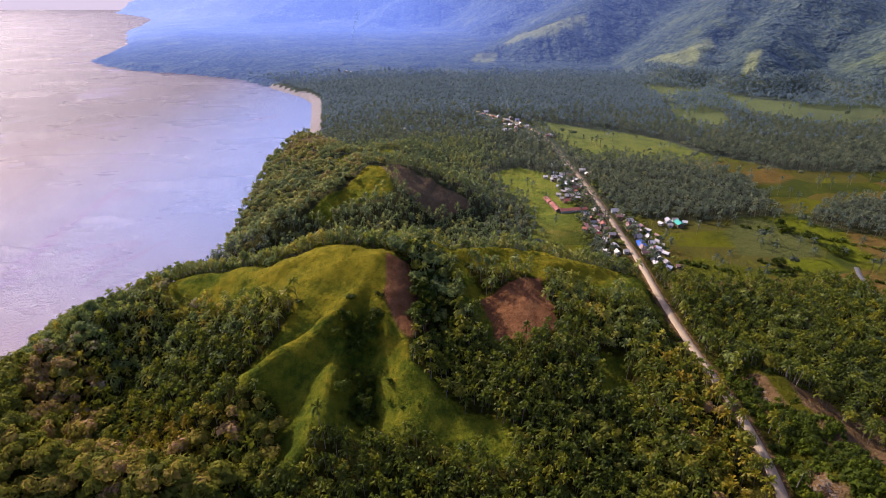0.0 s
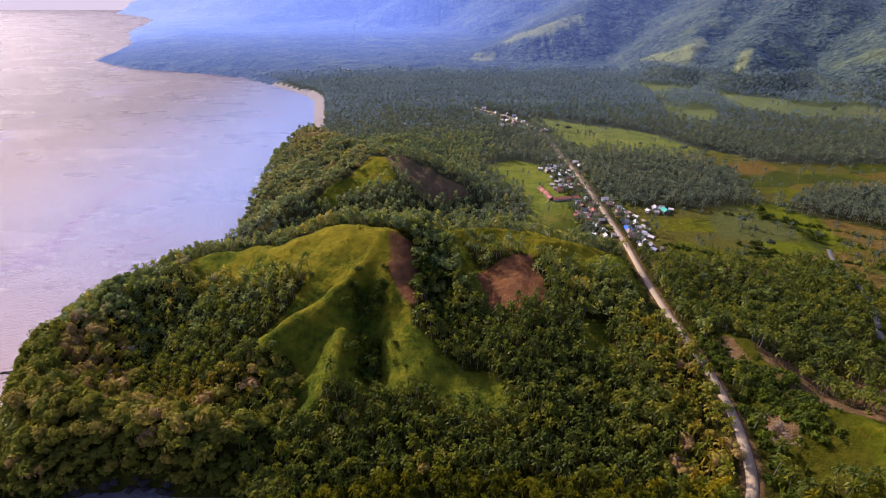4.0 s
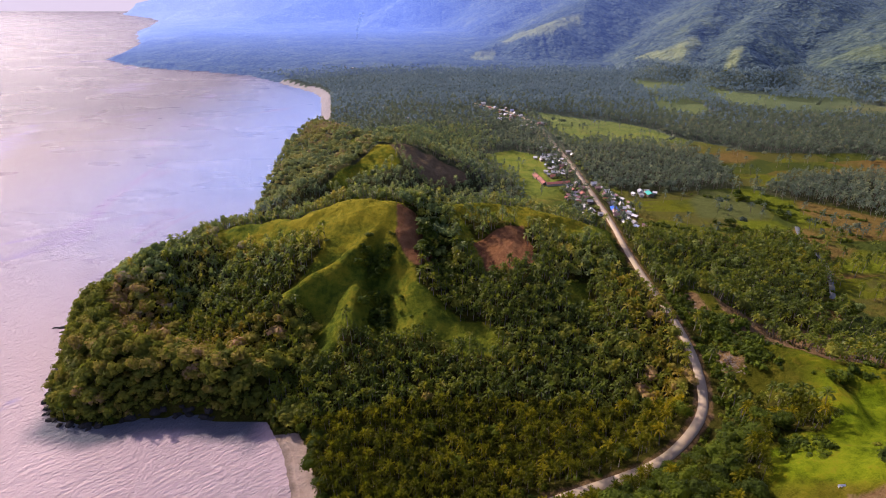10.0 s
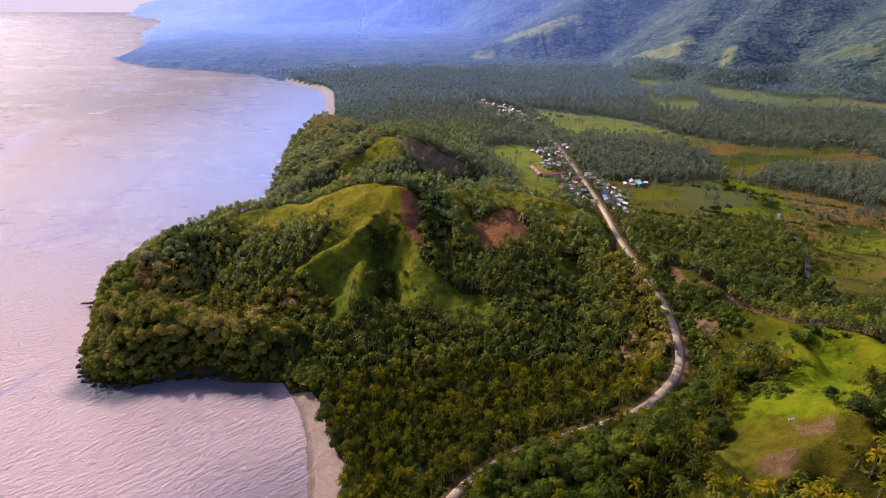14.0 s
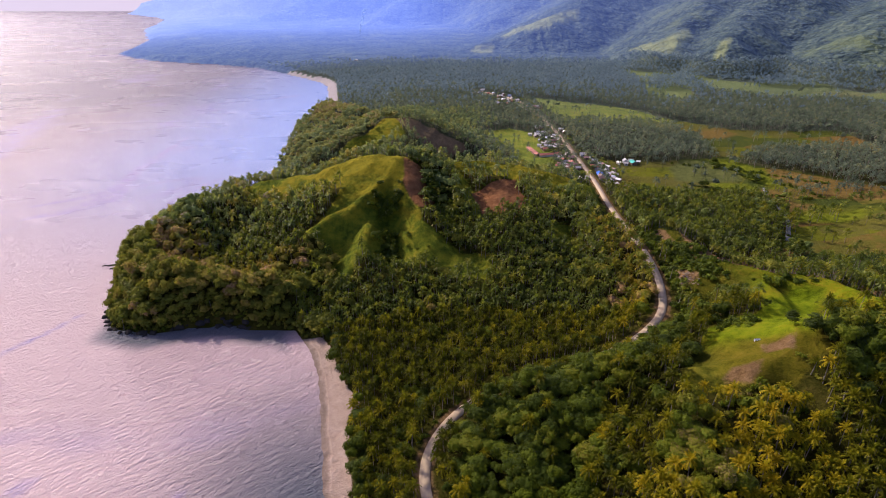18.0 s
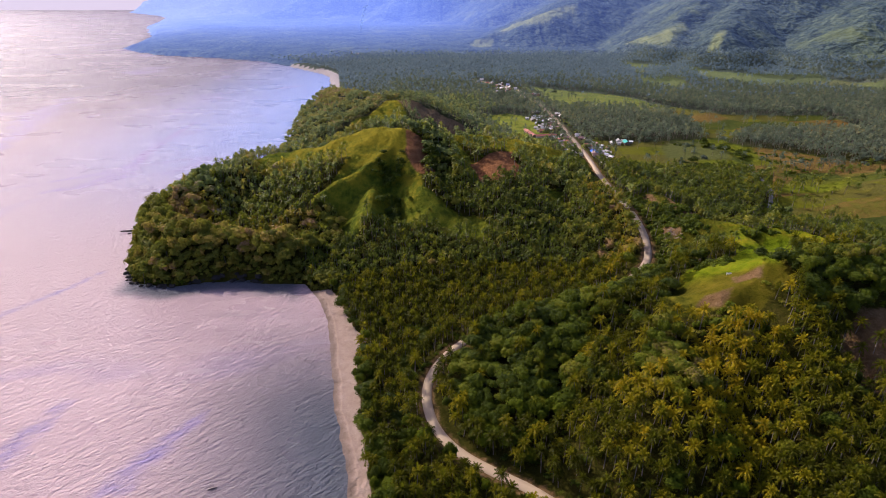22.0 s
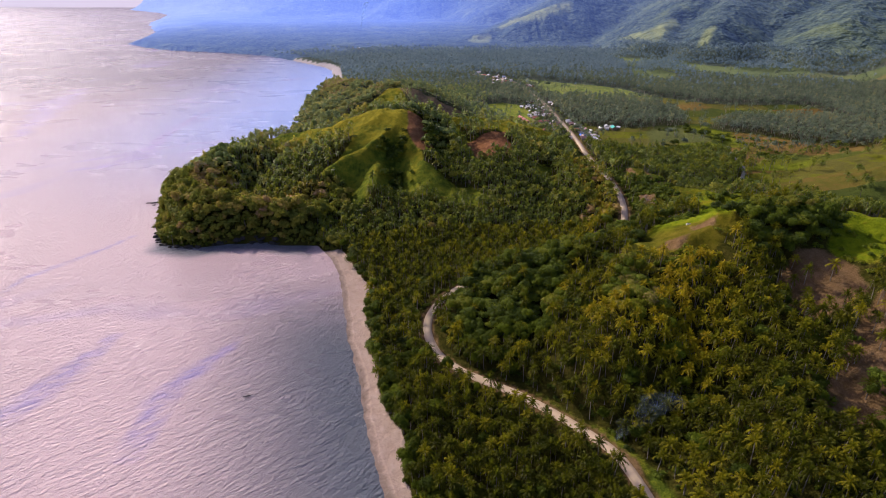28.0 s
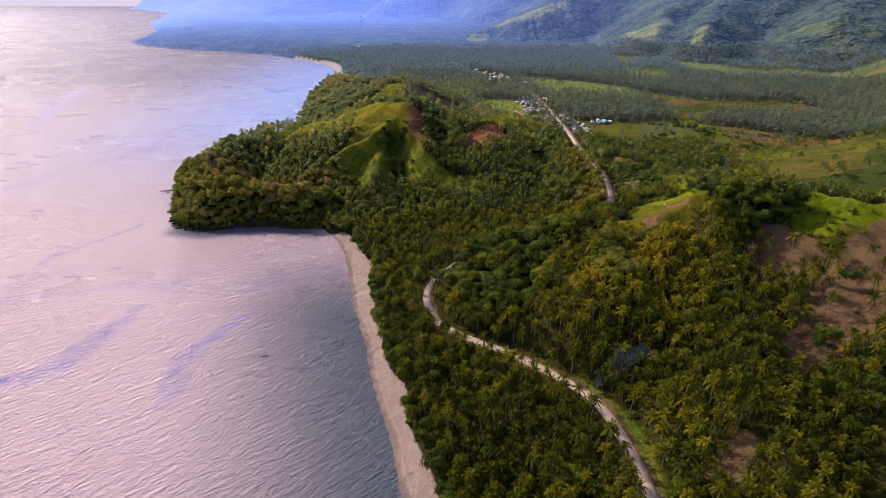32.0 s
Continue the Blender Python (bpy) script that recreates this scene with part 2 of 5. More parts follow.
    meadow = m.mix(gold, meadow, m.ramp(gr, (0.3, (0.140, 0.118, 0.008)), (0.7, (0.280, 0.210, 0.012))))
    cells = m.add("TexVoronoi")
    turned = m.add("Mapping")
    m.put(m.place(), turned.inputs[0])
    turned.inputs["Rotation"].default_value = (0, 0, radians(28))
    turned.inputs["Scale"].default_value = (0.6, 1.5, 0.0)
    m.put(m.mix(0.02, turned.outputs[0], m.add("TexNoise").outputs["Color"]), cells.inputs["Vector"])
    cells.inputs["Scale"].default_value = 0.017
    plot = m.add("SeparateColor")
    m.put(cells.outputs["Color"], plot.inputs[0])
    plots = m.math("MULTIPLY_ADD", plot.outputs[0], 0.55, m.math("MULTIPLY", m.noise(0.011, 2.0, 0.5), 0.45))
    field = m.ramp(m.math("ADD", m.math("MULTIPLY", gr, 0.18), m.math("ADD", m.math("MULTIPLY", patch, 0.18), m.math("MULTIPLY", plots, 0.64))),
                   (0.36, (0.048, 0.062, 0.012)), (0.43, (0.072, 0.080, 0.010)), (0.49, (0.112, 0.116, 0.006)), (0.54, (0.086, 0.078, 0.020)), (0.59, (0.096, 0.090, 0.013)), (0.66, (0.140, 0.088, 0.024)))
    # brighter green for the fields farther up and left in the valley
    bright_field = m.ramp(m.math("ADD", m.math("MULTIPLY", gr, 0.4), m.math("MULTIPLY", patch, 0.6)), (0.36, (0.095, 0.122, 0.022)), (0.5, (0.155, 0.182, 0.026)), (0.62, (0.200, 0.195, 0.034)))
    field = m.mix(m.ramp(m.math("MULTIPLY", m.math("SUBTRACT", crest.outputs[1], crest.outputs[0]), 0.001), (0.40, 0.0), (0.46, 1.0)), field, bright_field)
    field = m.mix(sc.outputs[0], field, m.ramp(gr, (0.35, (0.105, 0.072, 0.018)), (0.65, (0.185, 0.118, 0.032))))
    field = m.mix(sc.outputs[1], field, m.ramp(gr, (0.35, (0.085, 0.105, 0.006)), (0.65, (0.145, 0.158, 0.010))))
    field = m.mix(sc.outputs[2], field, m.ramp(gr, (0.35, (0.070, 0.080, 0.022)), (0.65, (0.108, 0.116, 0.034))))
    # haze put into the base colour: ground paler and bluer up the valley
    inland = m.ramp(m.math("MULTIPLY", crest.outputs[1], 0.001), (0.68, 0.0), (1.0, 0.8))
    floor_haze = m.ramp(m.math("MULTIPLY", crest.outputs[1], 0.001), (0.46, 0.0), (0.9, 0.85))
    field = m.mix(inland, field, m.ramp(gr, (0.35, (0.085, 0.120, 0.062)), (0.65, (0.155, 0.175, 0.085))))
    burn = m.ramp(gr, (0.3, (0.095, 0.042, 0.018)), (0.5, (0.185, 0.082, 0.036)), (0.7, (0.27, 0.14, 0.062)))
    soil = m.ramp(gr, (0.3, (0.085, 0.048, 0.018)), (0.5, (0.150, 0.090, 0.040)), (0.72, (0.22, 0.145, 0.080)))
    soil = m.mix(floor_haze, soil, m.ramp(gr, (0.3, (0.20, 0.17, 0.12)), (0.7, (0.30, 0.26, 0.19))))
    sepz = m.add("SeparateXYZ")
    m.put(m.place(), sepz.inputs[0])
    wet = m.ramp(m.math("ADD", sepz.outputs[2], m.math("MULTIPLY_ADD", patch, 0.8, -0.4)), (0.08, 0.6), (0.24, 0.8), (0.36, 1.0), (0.46, 0.86), (0.9, 0.92))
    sand = m.mix(1.0, m.ramp(gr, (0.3, (0.29, 0.205, 0.155)), (0.55, (0.39, 0.29, 0.235)), (0.75, (0.47, 0.37, 0.32))), wet, "MULTIPLY")
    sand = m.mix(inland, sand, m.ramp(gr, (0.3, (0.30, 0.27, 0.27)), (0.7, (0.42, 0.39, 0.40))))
    floor = m.mix(floor_haze, floor, m.ramp(gr, (0.3, (0.075, 0.105, 0.085)), (0.7, (0.14, 0.165, 0.125))))
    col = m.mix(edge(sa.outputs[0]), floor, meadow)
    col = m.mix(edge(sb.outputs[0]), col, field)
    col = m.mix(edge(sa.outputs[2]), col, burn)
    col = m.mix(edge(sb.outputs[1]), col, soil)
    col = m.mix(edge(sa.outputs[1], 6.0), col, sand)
    h = m.math("ADD", m.math("MULTIPLY", mid, 1.4), m.math("MULTIPLY", fine, 0.5))
    m.bump(h, 1.0, 1.7)
    return m.set(Base_Color=col, Roughness=0.95, Specular_IOR_Level=0.02)


mat_ground = ground_material()


def water_material():
    m = Nodes("sea_water")
    p = m.place()
    lay = m.add("Mapping")
    m.put(p, lay.inputs[0])
    lay.inputs["Rotation"].default_value = (0, 0, radians(-38))
    waves = lay.outputs[0]
    swell = m.noise(0.045, 3.0, 0.6, p, (1.0, 1.7, 1.0))
    chop = m.noise(0.26, 4.0, 0.68, waves, (0.55, 1.7, 1.0))
    ripple = m.noise(0.8, 3.0, 0.65, waves, (0.8, 1.4, 1.0))
    streak = m.noise(0.007, 4.0, 0.6, p, (0.8, 1.5, 1.0))
    shore_dim = m.attribute("shore_dark").outputs["Fac"]
    calm = m.ramp(streak, (0.38, 0.75), (0.50, 1.0), (0.62, 0.9))
    h = m.math("ADD", m.math("MULTIPLY", swell, 0.8), m.math("ADD", m.math("MULTIPLY", chop, 3.4), m.math("MULTIPLY", ripple, 1.4)))
    span = m.add("SeparateXYZ")
    m.put(p, span.inputs[0])
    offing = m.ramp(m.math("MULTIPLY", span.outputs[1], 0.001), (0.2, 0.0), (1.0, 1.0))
    h = m.math("MULTIPLY", m.math("MULTIPLY", h, calm), m.math("MULTIPLY_ADD", offing, -0.45, 1.0))
    m.bump(h, 0.9, 1.5)
    # pale pink base colour stands in for reflected sky and sun glint
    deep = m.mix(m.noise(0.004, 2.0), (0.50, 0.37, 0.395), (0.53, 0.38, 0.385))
    # base darkened farther out to offset the grazing glare
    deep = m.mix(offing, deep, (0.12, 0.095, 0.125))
    # blue put into the far bay's colour for the sky it reflects
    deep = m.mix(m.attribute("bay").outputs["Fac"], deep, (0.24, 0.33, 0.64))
    # darker off the beach, and under the headland as painted shade
    col = m.mix(shore_dim, deep, (0.085, 0.095, 0.12))
    turned = m.add("Mapping")
    m.put(p, turned.inputs[0])
    turned.inputs["Rotation"].default_value = (0, 0, radians(-38))
    bend = m.noise(0.0042, 2.0, 0.45, turned.outputs[0], (0.5, 1.6, 1.0))
    lane = m.ramp(bend, (0.515, 0.0), (0.53, 0.8), (0.545, 0.8), (0.565, 0.0))
    broken = m.ramp(m.noise(0.0065, 2.0), (0.45, 0.0), (0.6, 1.0))
    lane = m.math("MULTIPLY", m.math("MULTIPLY", lane, broken), m.math("SUBTRACT", 1.0, shore_dim))
    lane = m.math("MAXIMUM", m.math("MULTIPLY", lane, 0.5), m.math("MULTIPLY", m.attribute("lane").outputs["Fac"], m.ramp(m.noise(0.09, 4.0, 0.7, waves, (0.6, 1.6, 1.0)), (0.38, 0.1), (0.62, 0.95))))
    # violet glitter of the lanes painted into the base colour
    col = m.mix(lane, col, (0.28, 0.22, 0.42))
    rough = m.ramp(streak, (0.40, 0.26), (0.58, 0.31))
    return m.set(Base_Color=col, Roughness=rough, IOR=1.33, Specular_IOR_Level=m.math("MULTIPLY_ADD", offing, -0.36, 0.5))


mat_water = water_material()
mat_road = plain("road_concrete", (0.38, 0.285, 0.19), 0.85, 0.22, 0.15)
mat_rock = plain("pale_rock", (0.15, 0.108, 0.072), 0.95, 0.5, 0.5)
mat_dark_rock = plain("wet_rock", (0.030, 0.026, 0.024), 0.85, 0.4, 0.5, 0.0, 0.1)

# ------------------------------------------------------------------ the lie of the land
COAST = [(60, -400), (12, -220), (-6, -60), (-15, -4), (-21, 23), (-30, 51), (-42, 95), (-55, 149), (-67, 198), (-76, 220), (-89, 240),
         (-109, 241), (-130, 247), (-153, 244), (-173, 236), (-200, 242), (-211, 257), (-224, 291), (-238, 328), (-240, 360), (-228, 400),
         (-196, 436), (-176, 470), (-176, 505), (-186, 564), (-194, 649), (-204, 735), (-186, 785), (-176, 815), (-205, 980), (-236, 1140),
         (-262, 1195), (-327, 1278), (-456, 1426), (-622, 1514), (-799, 1582), (-963, 1739), (-992, 1875), (-1087, 2202), (-1383, 2788), (-1462, 3073),
         (-1684, 3685), (-1891, 3987), (-2339, 4500), (-2450, 4860)]
LAND = COAST + [(-2500, 5400), (6000, 5400), (6000, -400)]
BEACH_ROAD = [(40, -330, 15), (60, -230, 15), (66, -140, 15), (70, -40, 13), (71, -1, 12), (66, 32, 11), (58, 45, 10), (34, 71, 8), (19, 80, 8), (5, 90, 8), (-5, 104, 8), (-9, 126, 8),
        (-5, 143, 8), (5, 159, 9), (22, 172, 11)]
VALLEY_ROAD = [(45, 181, 14), (70, 187, 18), (90, 193, 21), (105, 204, 23), (118, 218, 25), (125, 236, 26),
        (129, 260, 29), (129, 290, 32), (129, 320, 31), (132, 360, 27), (138, 410, 21), (143, 450, 18), (145, 500, 17), (146, 560, 16),
        (147, 610, 15), (146, 680, 15), (141, 780, 15), (135, 850, 15), (120, 905, 15), (85, 955, 16), (50, 1000, 16)]
ROAD = BEACH_ROAD + VALLEY_ROAD
# crests: (x, y, height) along each, and the fall on both sides in metres per metre
PEAK_SPURS = [
    ([(-32, 369, 68), (-44, 346, 60), (-60, 327, 49), (-90, 309, 35), (-112, 292, 16)], 1.05, 3),
    ([(-32, 369, 68), (-60, 381, 66), (-82, 383, 57), (-108, 389, 48), (-148, 392, 39.5), (-190, 362, 31), (-220, 325, 15)], 0.55, 5),
    ([(-48, 326, 49), (-49, 306, 40), (-53, 292, 33), (-62, 277, 21), (-70, 262, 9)], 0.9, 2),
    ([(-34, 360, 62), (-26, 322, 44), (-8, 300, 30), (18, 282, 15)], 0.8, 2),
]
HEADLAND_RIM = [
    ([(-214, 318, 17), (-196, 286, 20), (-170, 266, 20), (-138, 266, 19), (-112, 262, 17), (-94, 262, 13)], 0.95, 3),
]
SADDLE_SPURS = [
    ([(-32, 369, 68), (-21, 385, 57), (-9, 400, 60), (6, 398, 54), (30, 402, 54), (62, 402, 52), (98, 398, 42), (120, 390, 33)], 0.62, 4),
    ([(10, 396, 53), (20, 362, 40), (34, 328, 24)], 0.7, 3),
    ([(42, 399, 52), (42, 364, 42), (44, 334, 29)], 0.3, 16),
    ([(70, 398, 48), (66, 360, 36), (70, 322, 28), (66, 288, 18)], 0.42, 8),
    ([(100, 392, 40), (106, 350, 34), (104, 300, 28), (98, 262, 22)], 0.40, 8),
]
SECOND_HILL = [
    ([(-54, 568, 54), (-88, 545, 43), (-125, 512, 30), (-150, 470, 18)], 0.55, 4),
    ([(-54, 568, 54), (-28, 585, 50), (0, 570, 40), (20, 545, 26)], 0.55, 5),
    ([(-54, 568, 54), (-90, 630, 44), (-135, 700, 38), (-168, 765, 30)], 0.5, 7),
    ([(-54, 568, 54), (-50, 530, 40), (-42, 490, 26)], 0.5, 6),
    ([(-90, 630, 44), (-60, 690, 34), (-30, 740, 22)], 0.4, 10),
]
ROADSIDE_HILL = [
    ([(143, 335, 27), (152, 303, 36), (157, 264, 37), (161, 246, 40), (168, 222, 41), (162, 188, 46), (141, 162, 47), (124, 136, 50)], 0.6, 4),
    ([(161, 246, 40), (180, 229, 41), (203, 216, 43), (206, 180, 50), (202, 148, 60)], 0.5, 4),
    ([(124, 136, 50), (150, 148, 59), (172, 146, 62), (202, 148, 60), (236, 126, 59), (300, 136, 62), (420, 120, 70)], 0.52, 6),
    ([(124, 136, 50), (98, 146, 42), (64, 148, 34), (42, 150, 29), (26, 148, 24), (14, 138, 12)], 0.62, 7),
]
EASTERN_SPURS = [
    ([(42, 150, 29), (36, 122, 21), (32, 98, 13)], 0.6, 7),
    ([(154, 118, 44), (152, 100, 38), (148, 70, 30), (118, 12, 22), (110, -60, 16)], 0.36, 12),
    ([(204, 138, 58), (210, 90, 47), (200, 30, 36), (190, -60, 30)], 0.34, 12),
    ([(104, 136, 46), (90, 116, 39), (85, 90, 35), (77, 68, 20)], 0.62, 8),
    ([(256, 1678, 70), (320, 1740, 96), (389, 1800, 113), (520, 1960, 165), (760, 2260, 260), (1100, 2600, 420)], 0.45, 20),
]
VALLEY_SIDES = [
    ([(70, 1660, 20), (110, 1640, 34), (190, 1720, 50), (300, 1850, 90)], 0.35, 20),
    ([(455, 1290, 30), (528, 1310, 62), (575, 1400, 90), (680, 1540, 140), (900, 1760, 230), (1400, 2200, 420)], 0.5, 18),
    ([(560, 1180, 30), (620, 1240, 70), (690, 1360, 110), (850, 1500, 170), (1250, 1800, 300)], 0.5, 18),
    ([(760, 1080, 36), (860, 1160, 90), (1000, 1290, 150), (1500, 1600, 330)], 0.45, 20),
    ([(620, 600, 22), (800, 700, 60), (1100, 800, 140), (1600, 900, 260)], 0.35, 25),
]
INLAND_RANGE = [
    ([(330, 330, 18), (420, 330, 40), (560, 340, 60), (800, 360, 110)], 0.3, 20),
    ([(200, 2350, 60), (320, 2500, 120), (520, 2800, 250), (900, 3300, 460)], 0.45, 30),
    ([(-300, 2700, 50), (-150, 2950, 130), (150, 3300, 260), (500, 3800, 460)], 0.42, 30),
    ([(-900, 3000, 50), (-700, 3300, 120), (-400, 3700, 240), (0, 4200, 420)], 0.42, 30),
    ([(-1500, 3600, 60), (-1300, 3900, 130), (-900, 4300, 260), (-500, 4700, 380)], 0.42, 30),
    ([(-2200, 4400, 70), (-1900, 4700, 150), (-1500, 4900, 220)], 0.42, 30),
]
RIDGES = PEAK_SPURS + HEADLAND_RIM + SADDLE_SPURS + SECOND_HILL + ROADSIDE_HILL + EASTERN_SPURS + VALLEY_SIDES + INLAND_RANGE


# washed-out gullies: (x, y, depth) along each, and the half width
GULLIES = [
    ([(-40, 342, 4), (-40, 322, 15), (-36, 302, 16), (-26, 284, 6)], 12),
    ([(-14, 370, 3), (-6, 345, 11), (4, 320, 11), (14, 302, 3)], 11),
    ([(-60, 322, 1), (-70, 300, 4), (-78, 284, 2)], 9),
    ([(24, 372, 1), (26, 345, 4), (34, 318, 2)], 9),
    ([(164, 136, 1), (163, 122, 6), (158, 104, 4), (150, 84, 1)], 9),
]


def smooth(a, b, v):
    s = np.clip((v - a) / (b - a), 0, 1)
    return s * s * (3 - 2 * s)


def hash2(i, j, seed):
    n = (i.astype(np.int64) * 374761393 + j.astype(np.int64) * 668265263 + seed * 1274126177) & 0xFFFFFFFF
    n = ((n ^ (n >> 13)) * 1274126177) & 0xFFFFFFFF
    return ((n ^ (n >> 16)) & 0xFFFF) / 65535.0


def grain(x, y, size, seed=0, octaves=4):
    """Smooth random relief between -1 and 1 with features of that size."""
    total, amp, norm = np.zeros_like(x), 1.0, 0.0
    for k in range(octaves):
        u, v = x / size + 37.1 * k, y / size - 11.7 * k
        i, j = np.floor(u), np.floor(v)
        fu, fv = u - i, v - j
        fu, fv = fu * fu * (3 - 2 * fu), fv * fv * (3 - 2 * fv)
        n = [hash2(i + p, j + q, seed + k) for q in (0, 1) for p in (0, 1)]
        total += amp * ((n[0] * (1 - fu) + n[1] * fu) * (1 - fv) + (n[2] * (1 - fu) + n[3] * fu) * fv)
        norm += amp
        amp, size = amp * 0.5, size * 0.5
    return total / norm * 2 - 1


def to_line(x, y, line):
    """Distance to an open polyline, and its third coordinate at the nearest point."""
    best, third = np.full(x.shape, 1e9), np.zeros(x.shape)
    for p, q in zip(line[:-1], line[1:]):
        dx, dy = q[0] - p[0], q[1] - p[1]
        s = np.clip(((x - p[0]) * dx + (y - p[1]) * dy) / (dx * dx + dy * dy), 0, 1)
        d = np.hypot(x - p[0] - s * dx, y - p[1] - s * dy)
        near = d < best
        best = np.where(near, d, best)
        if len(p) > 2:
            third = np.where(near, p[2] + s * (q[2] - p[2]), third)
    return best, third


def inside(x, y, poly):
    hit = np.zeros(x.shape, bool)
    for p, q in zip(poly, poly[1:] + poly[:1]):
        if p[1] != q[1]:
            hit ^= ((p[1] > y) != (q[1] > y)) & (x < (q[0] - p[0]) * (y - p[1]) / (q[1] - p[1]) + p[0])
    return hit


def shore(x, y):
    """Metres inland of the waterline, negative at sea."""
    d, _ = to_line(x, y, COAST)
    return np.where(inside(x, y, LAND), d, -d)


def crests(x, y):
    top = np.full(x.shape, -50.0)
    for line, fall, rnd in RIDGES:
        d = np.full(x.shape, -1e9)
        for p, q in zip(line[:-1], line[1:]):
            dx, dy = q[0] - p[0], q[1] - p[1]
            s = np.clip(((x - p[0]) * dx + (y - p[1]) * dy) / (dx * dx + dy * dy), 0, 1)
            r = np.hypot(x - p[0] - s * dx, y - p[1] - s * dy)
            d = np.maximum(d, p[2] + s * (q[2] - p[2]) - fall * (np.sqrt(r * r + rnd * rnd) - rnd))
        k = 1.0 + 0.03 * rnd * rnd ** 0.5
        m = np.clip(0.5 + 0.5 * (top - d) / k, 0, 1)
        top = d * (1 - m) + top * m + k * m * (1 - m) * 0.5
    return top


def raw_height(x, y):
    sd = shore(x, y) + 2.2 * grain(x, y, 18.0, 5, 3) * smooth(60, 20, np.abs(y - 120))
    base = np.where(sd < 0, np.maximum(sd * 0.09, -9), 2.2 * smooth(0, 16, sd) + 10.5 * smooth(14, 170, sd) + 0.012 * np.clip(y - 900, 0, 1200))
    far = np.hypot(x, y - 100)
    w = crests(x, y)
    gully = 1 - np.abs(grain(x, y, 26.0, 21, 3)) * 2
    w = w + np.where(w > 8, 1, 0) * (smooth(8, 40, w) * (gully * 2.8 + 1.6 * grain(x, y, 60.0, 3)) + smooth(14, 30, w) * (1 - 2 * np.abs(grain(x, y, 11.0, 4, 2))) * 0.9)
    w = w + smooth(900, 1500, far) * smooth(20, 120, w) * (17 * (1 - 2 * np.abs(grain(x, y, 260.0, 31, 3))) + 6 * grain(x, y, 90.0, 33, 2))
    # the far side of the saddle falls off steeply to the valley floor
    w = w - 32 * smooth(405, 450, y) * smooth(-30, 5, x) * smooth(560, 500, y) * smooth(170, 140, x)
    for line, wide in GULLIES:
        d, deep = to_line(x, y, line)
        w = w - deep * np.exp(-(d / wide) ** 2)
    w = np.minimum(w, np.where(sd < 0, -1.0, 2.1 * sd + 1))
    k = 3.0
    m = np.clip(0.5 + 0.5 * (base - w) / k, 0, 1)
    h = w * (1 - m) + base * m + k * m * (1 - m)
    h = np.where(sd < 0, np.minimum(h, base + 0.0), h)
    h = h + 0.45 * grain(x, y, 22.0, 8, 3) * smooth(10, 40, sd)
    d, z = to_line(x, y, ROAD)
    w = smooth(15, 5.5, d)
    return h * (1 - w) + (z - 0.2) * w


def axis(lo, fine_lo, fine_hi, hi, step, grow, most):
    mid = list(np.arange(fine_lo, fine_hi + 0.1, step))
    for end, sign in ((hi, 1), (lo, -1)):
        s, v, side = step, mid[-1] if sign > 0 else mid[0], []
        while (end - v) * sign > 0:
            s = min(s * grow, most)
            v += s * sign
            side.append(v)
        mid = mid + side if sign > 0 else side[::-1] + mid
    return np.array(mid)


GX = axis(-2900, -250, 330, 4600, 2.6, 1.034, 55)
GY = axis(-330, -30, 480, 5000, 2.6, 1.021, 45)
MX, MY = np.meshgrid(GX, GY)
MZ = raw_height(MX, MY)


def height(x, y):
    """The height of the ground sheet."""
    x, y = np.asarray(x, float), np.asarray(y, float)
    i = np.clip(np.searchsorted(GX, x) - 1, 0, len(GX) - 2)
    j = np.clip(np.searchsorted(GY, y) - 1, 0, len(GY) - 2)
    u, v = (x - GX[i]) / (GX[i + 1] - GX[i]), (y - GY[j]) / (GY[j + 1] - GY[j])
    return (MZ[j, i] * (1 - u) + MZ[j, i + 1] * u) * (1 - v) + (MZ[j + 1, i] * (1 - u) + MZ[j + 1, i + 1] * u) * v


def ground_z(x, y):
    return float(height(x, y))


# land cover, as outlines on the plan
PEAK_GRASS = [
    [(-166, 400), (-100, 402), (-55, 394), (-26, 378), (-24, 350), (-32, 346), (-20, 332), (-13, 314), (2, 304), (18, 295), (36, 283), (26, 270), (-4, 279), (-24, 285), (-42, 282), (-54, 284), (-60, 270), (-70, 268), (-74, 284), (-76, 300), (-98, 305), (-100, 314), (-80, 332), (-76, 350), (-90, 356), (-118, 364), (-158, 374)],
    [(4, 392), (16, 390), (38, 336), (30, 326), (12, 356)],
    [(-18, 404), (0, 408), (62, 410), (122, 404), (134, 384), (124, 362), (98, 374), (72, 378), (40, 387), (16, 390), (-12, 392)],
    [(72, 330), (92, 330), (90, 300), (76, 304)],
]
RIDGE_GRASS = [
    [(92, 133), (112, 168), (132, 188), (134, 222), (137, 262), (140, 316), (156, 320), (172, 262), (190, 236), (214, 216), (230, 166), (330, 166), (330, 118), (236, 112), (196, 138), (166, 162), (150, 150), (150, 138), (132, 129), (112, 129)],
    [(-64, 580), (-50, 572), (-44, 553), (-38, 535), (-71, 528), (-94, 508), (-108, 512), (-98, 528), (-80, 553)],
    [(-60, 700), (-40, 690), (-66, 640), (-96, 612), (-108, 630), (-78, 660)],
]
RIDGE_GRASS += [
    [(158, 1712), (225, 1815), (286, 1740), (334, 1752), (389, 1790), (412, 1753), (341, 1682), (262, 1668), (210, 1684)],
    [(452, 1420), (490, 1414), (507, 1362), (543, 1380), (589, 1390), (592, 1367), (536, 1310), (510, 1268), (490, 1290), (472, 1360)],
    [(73, 1612), (105, 1638), (145, 1627), (132, 1548), (84, 1570)],
]
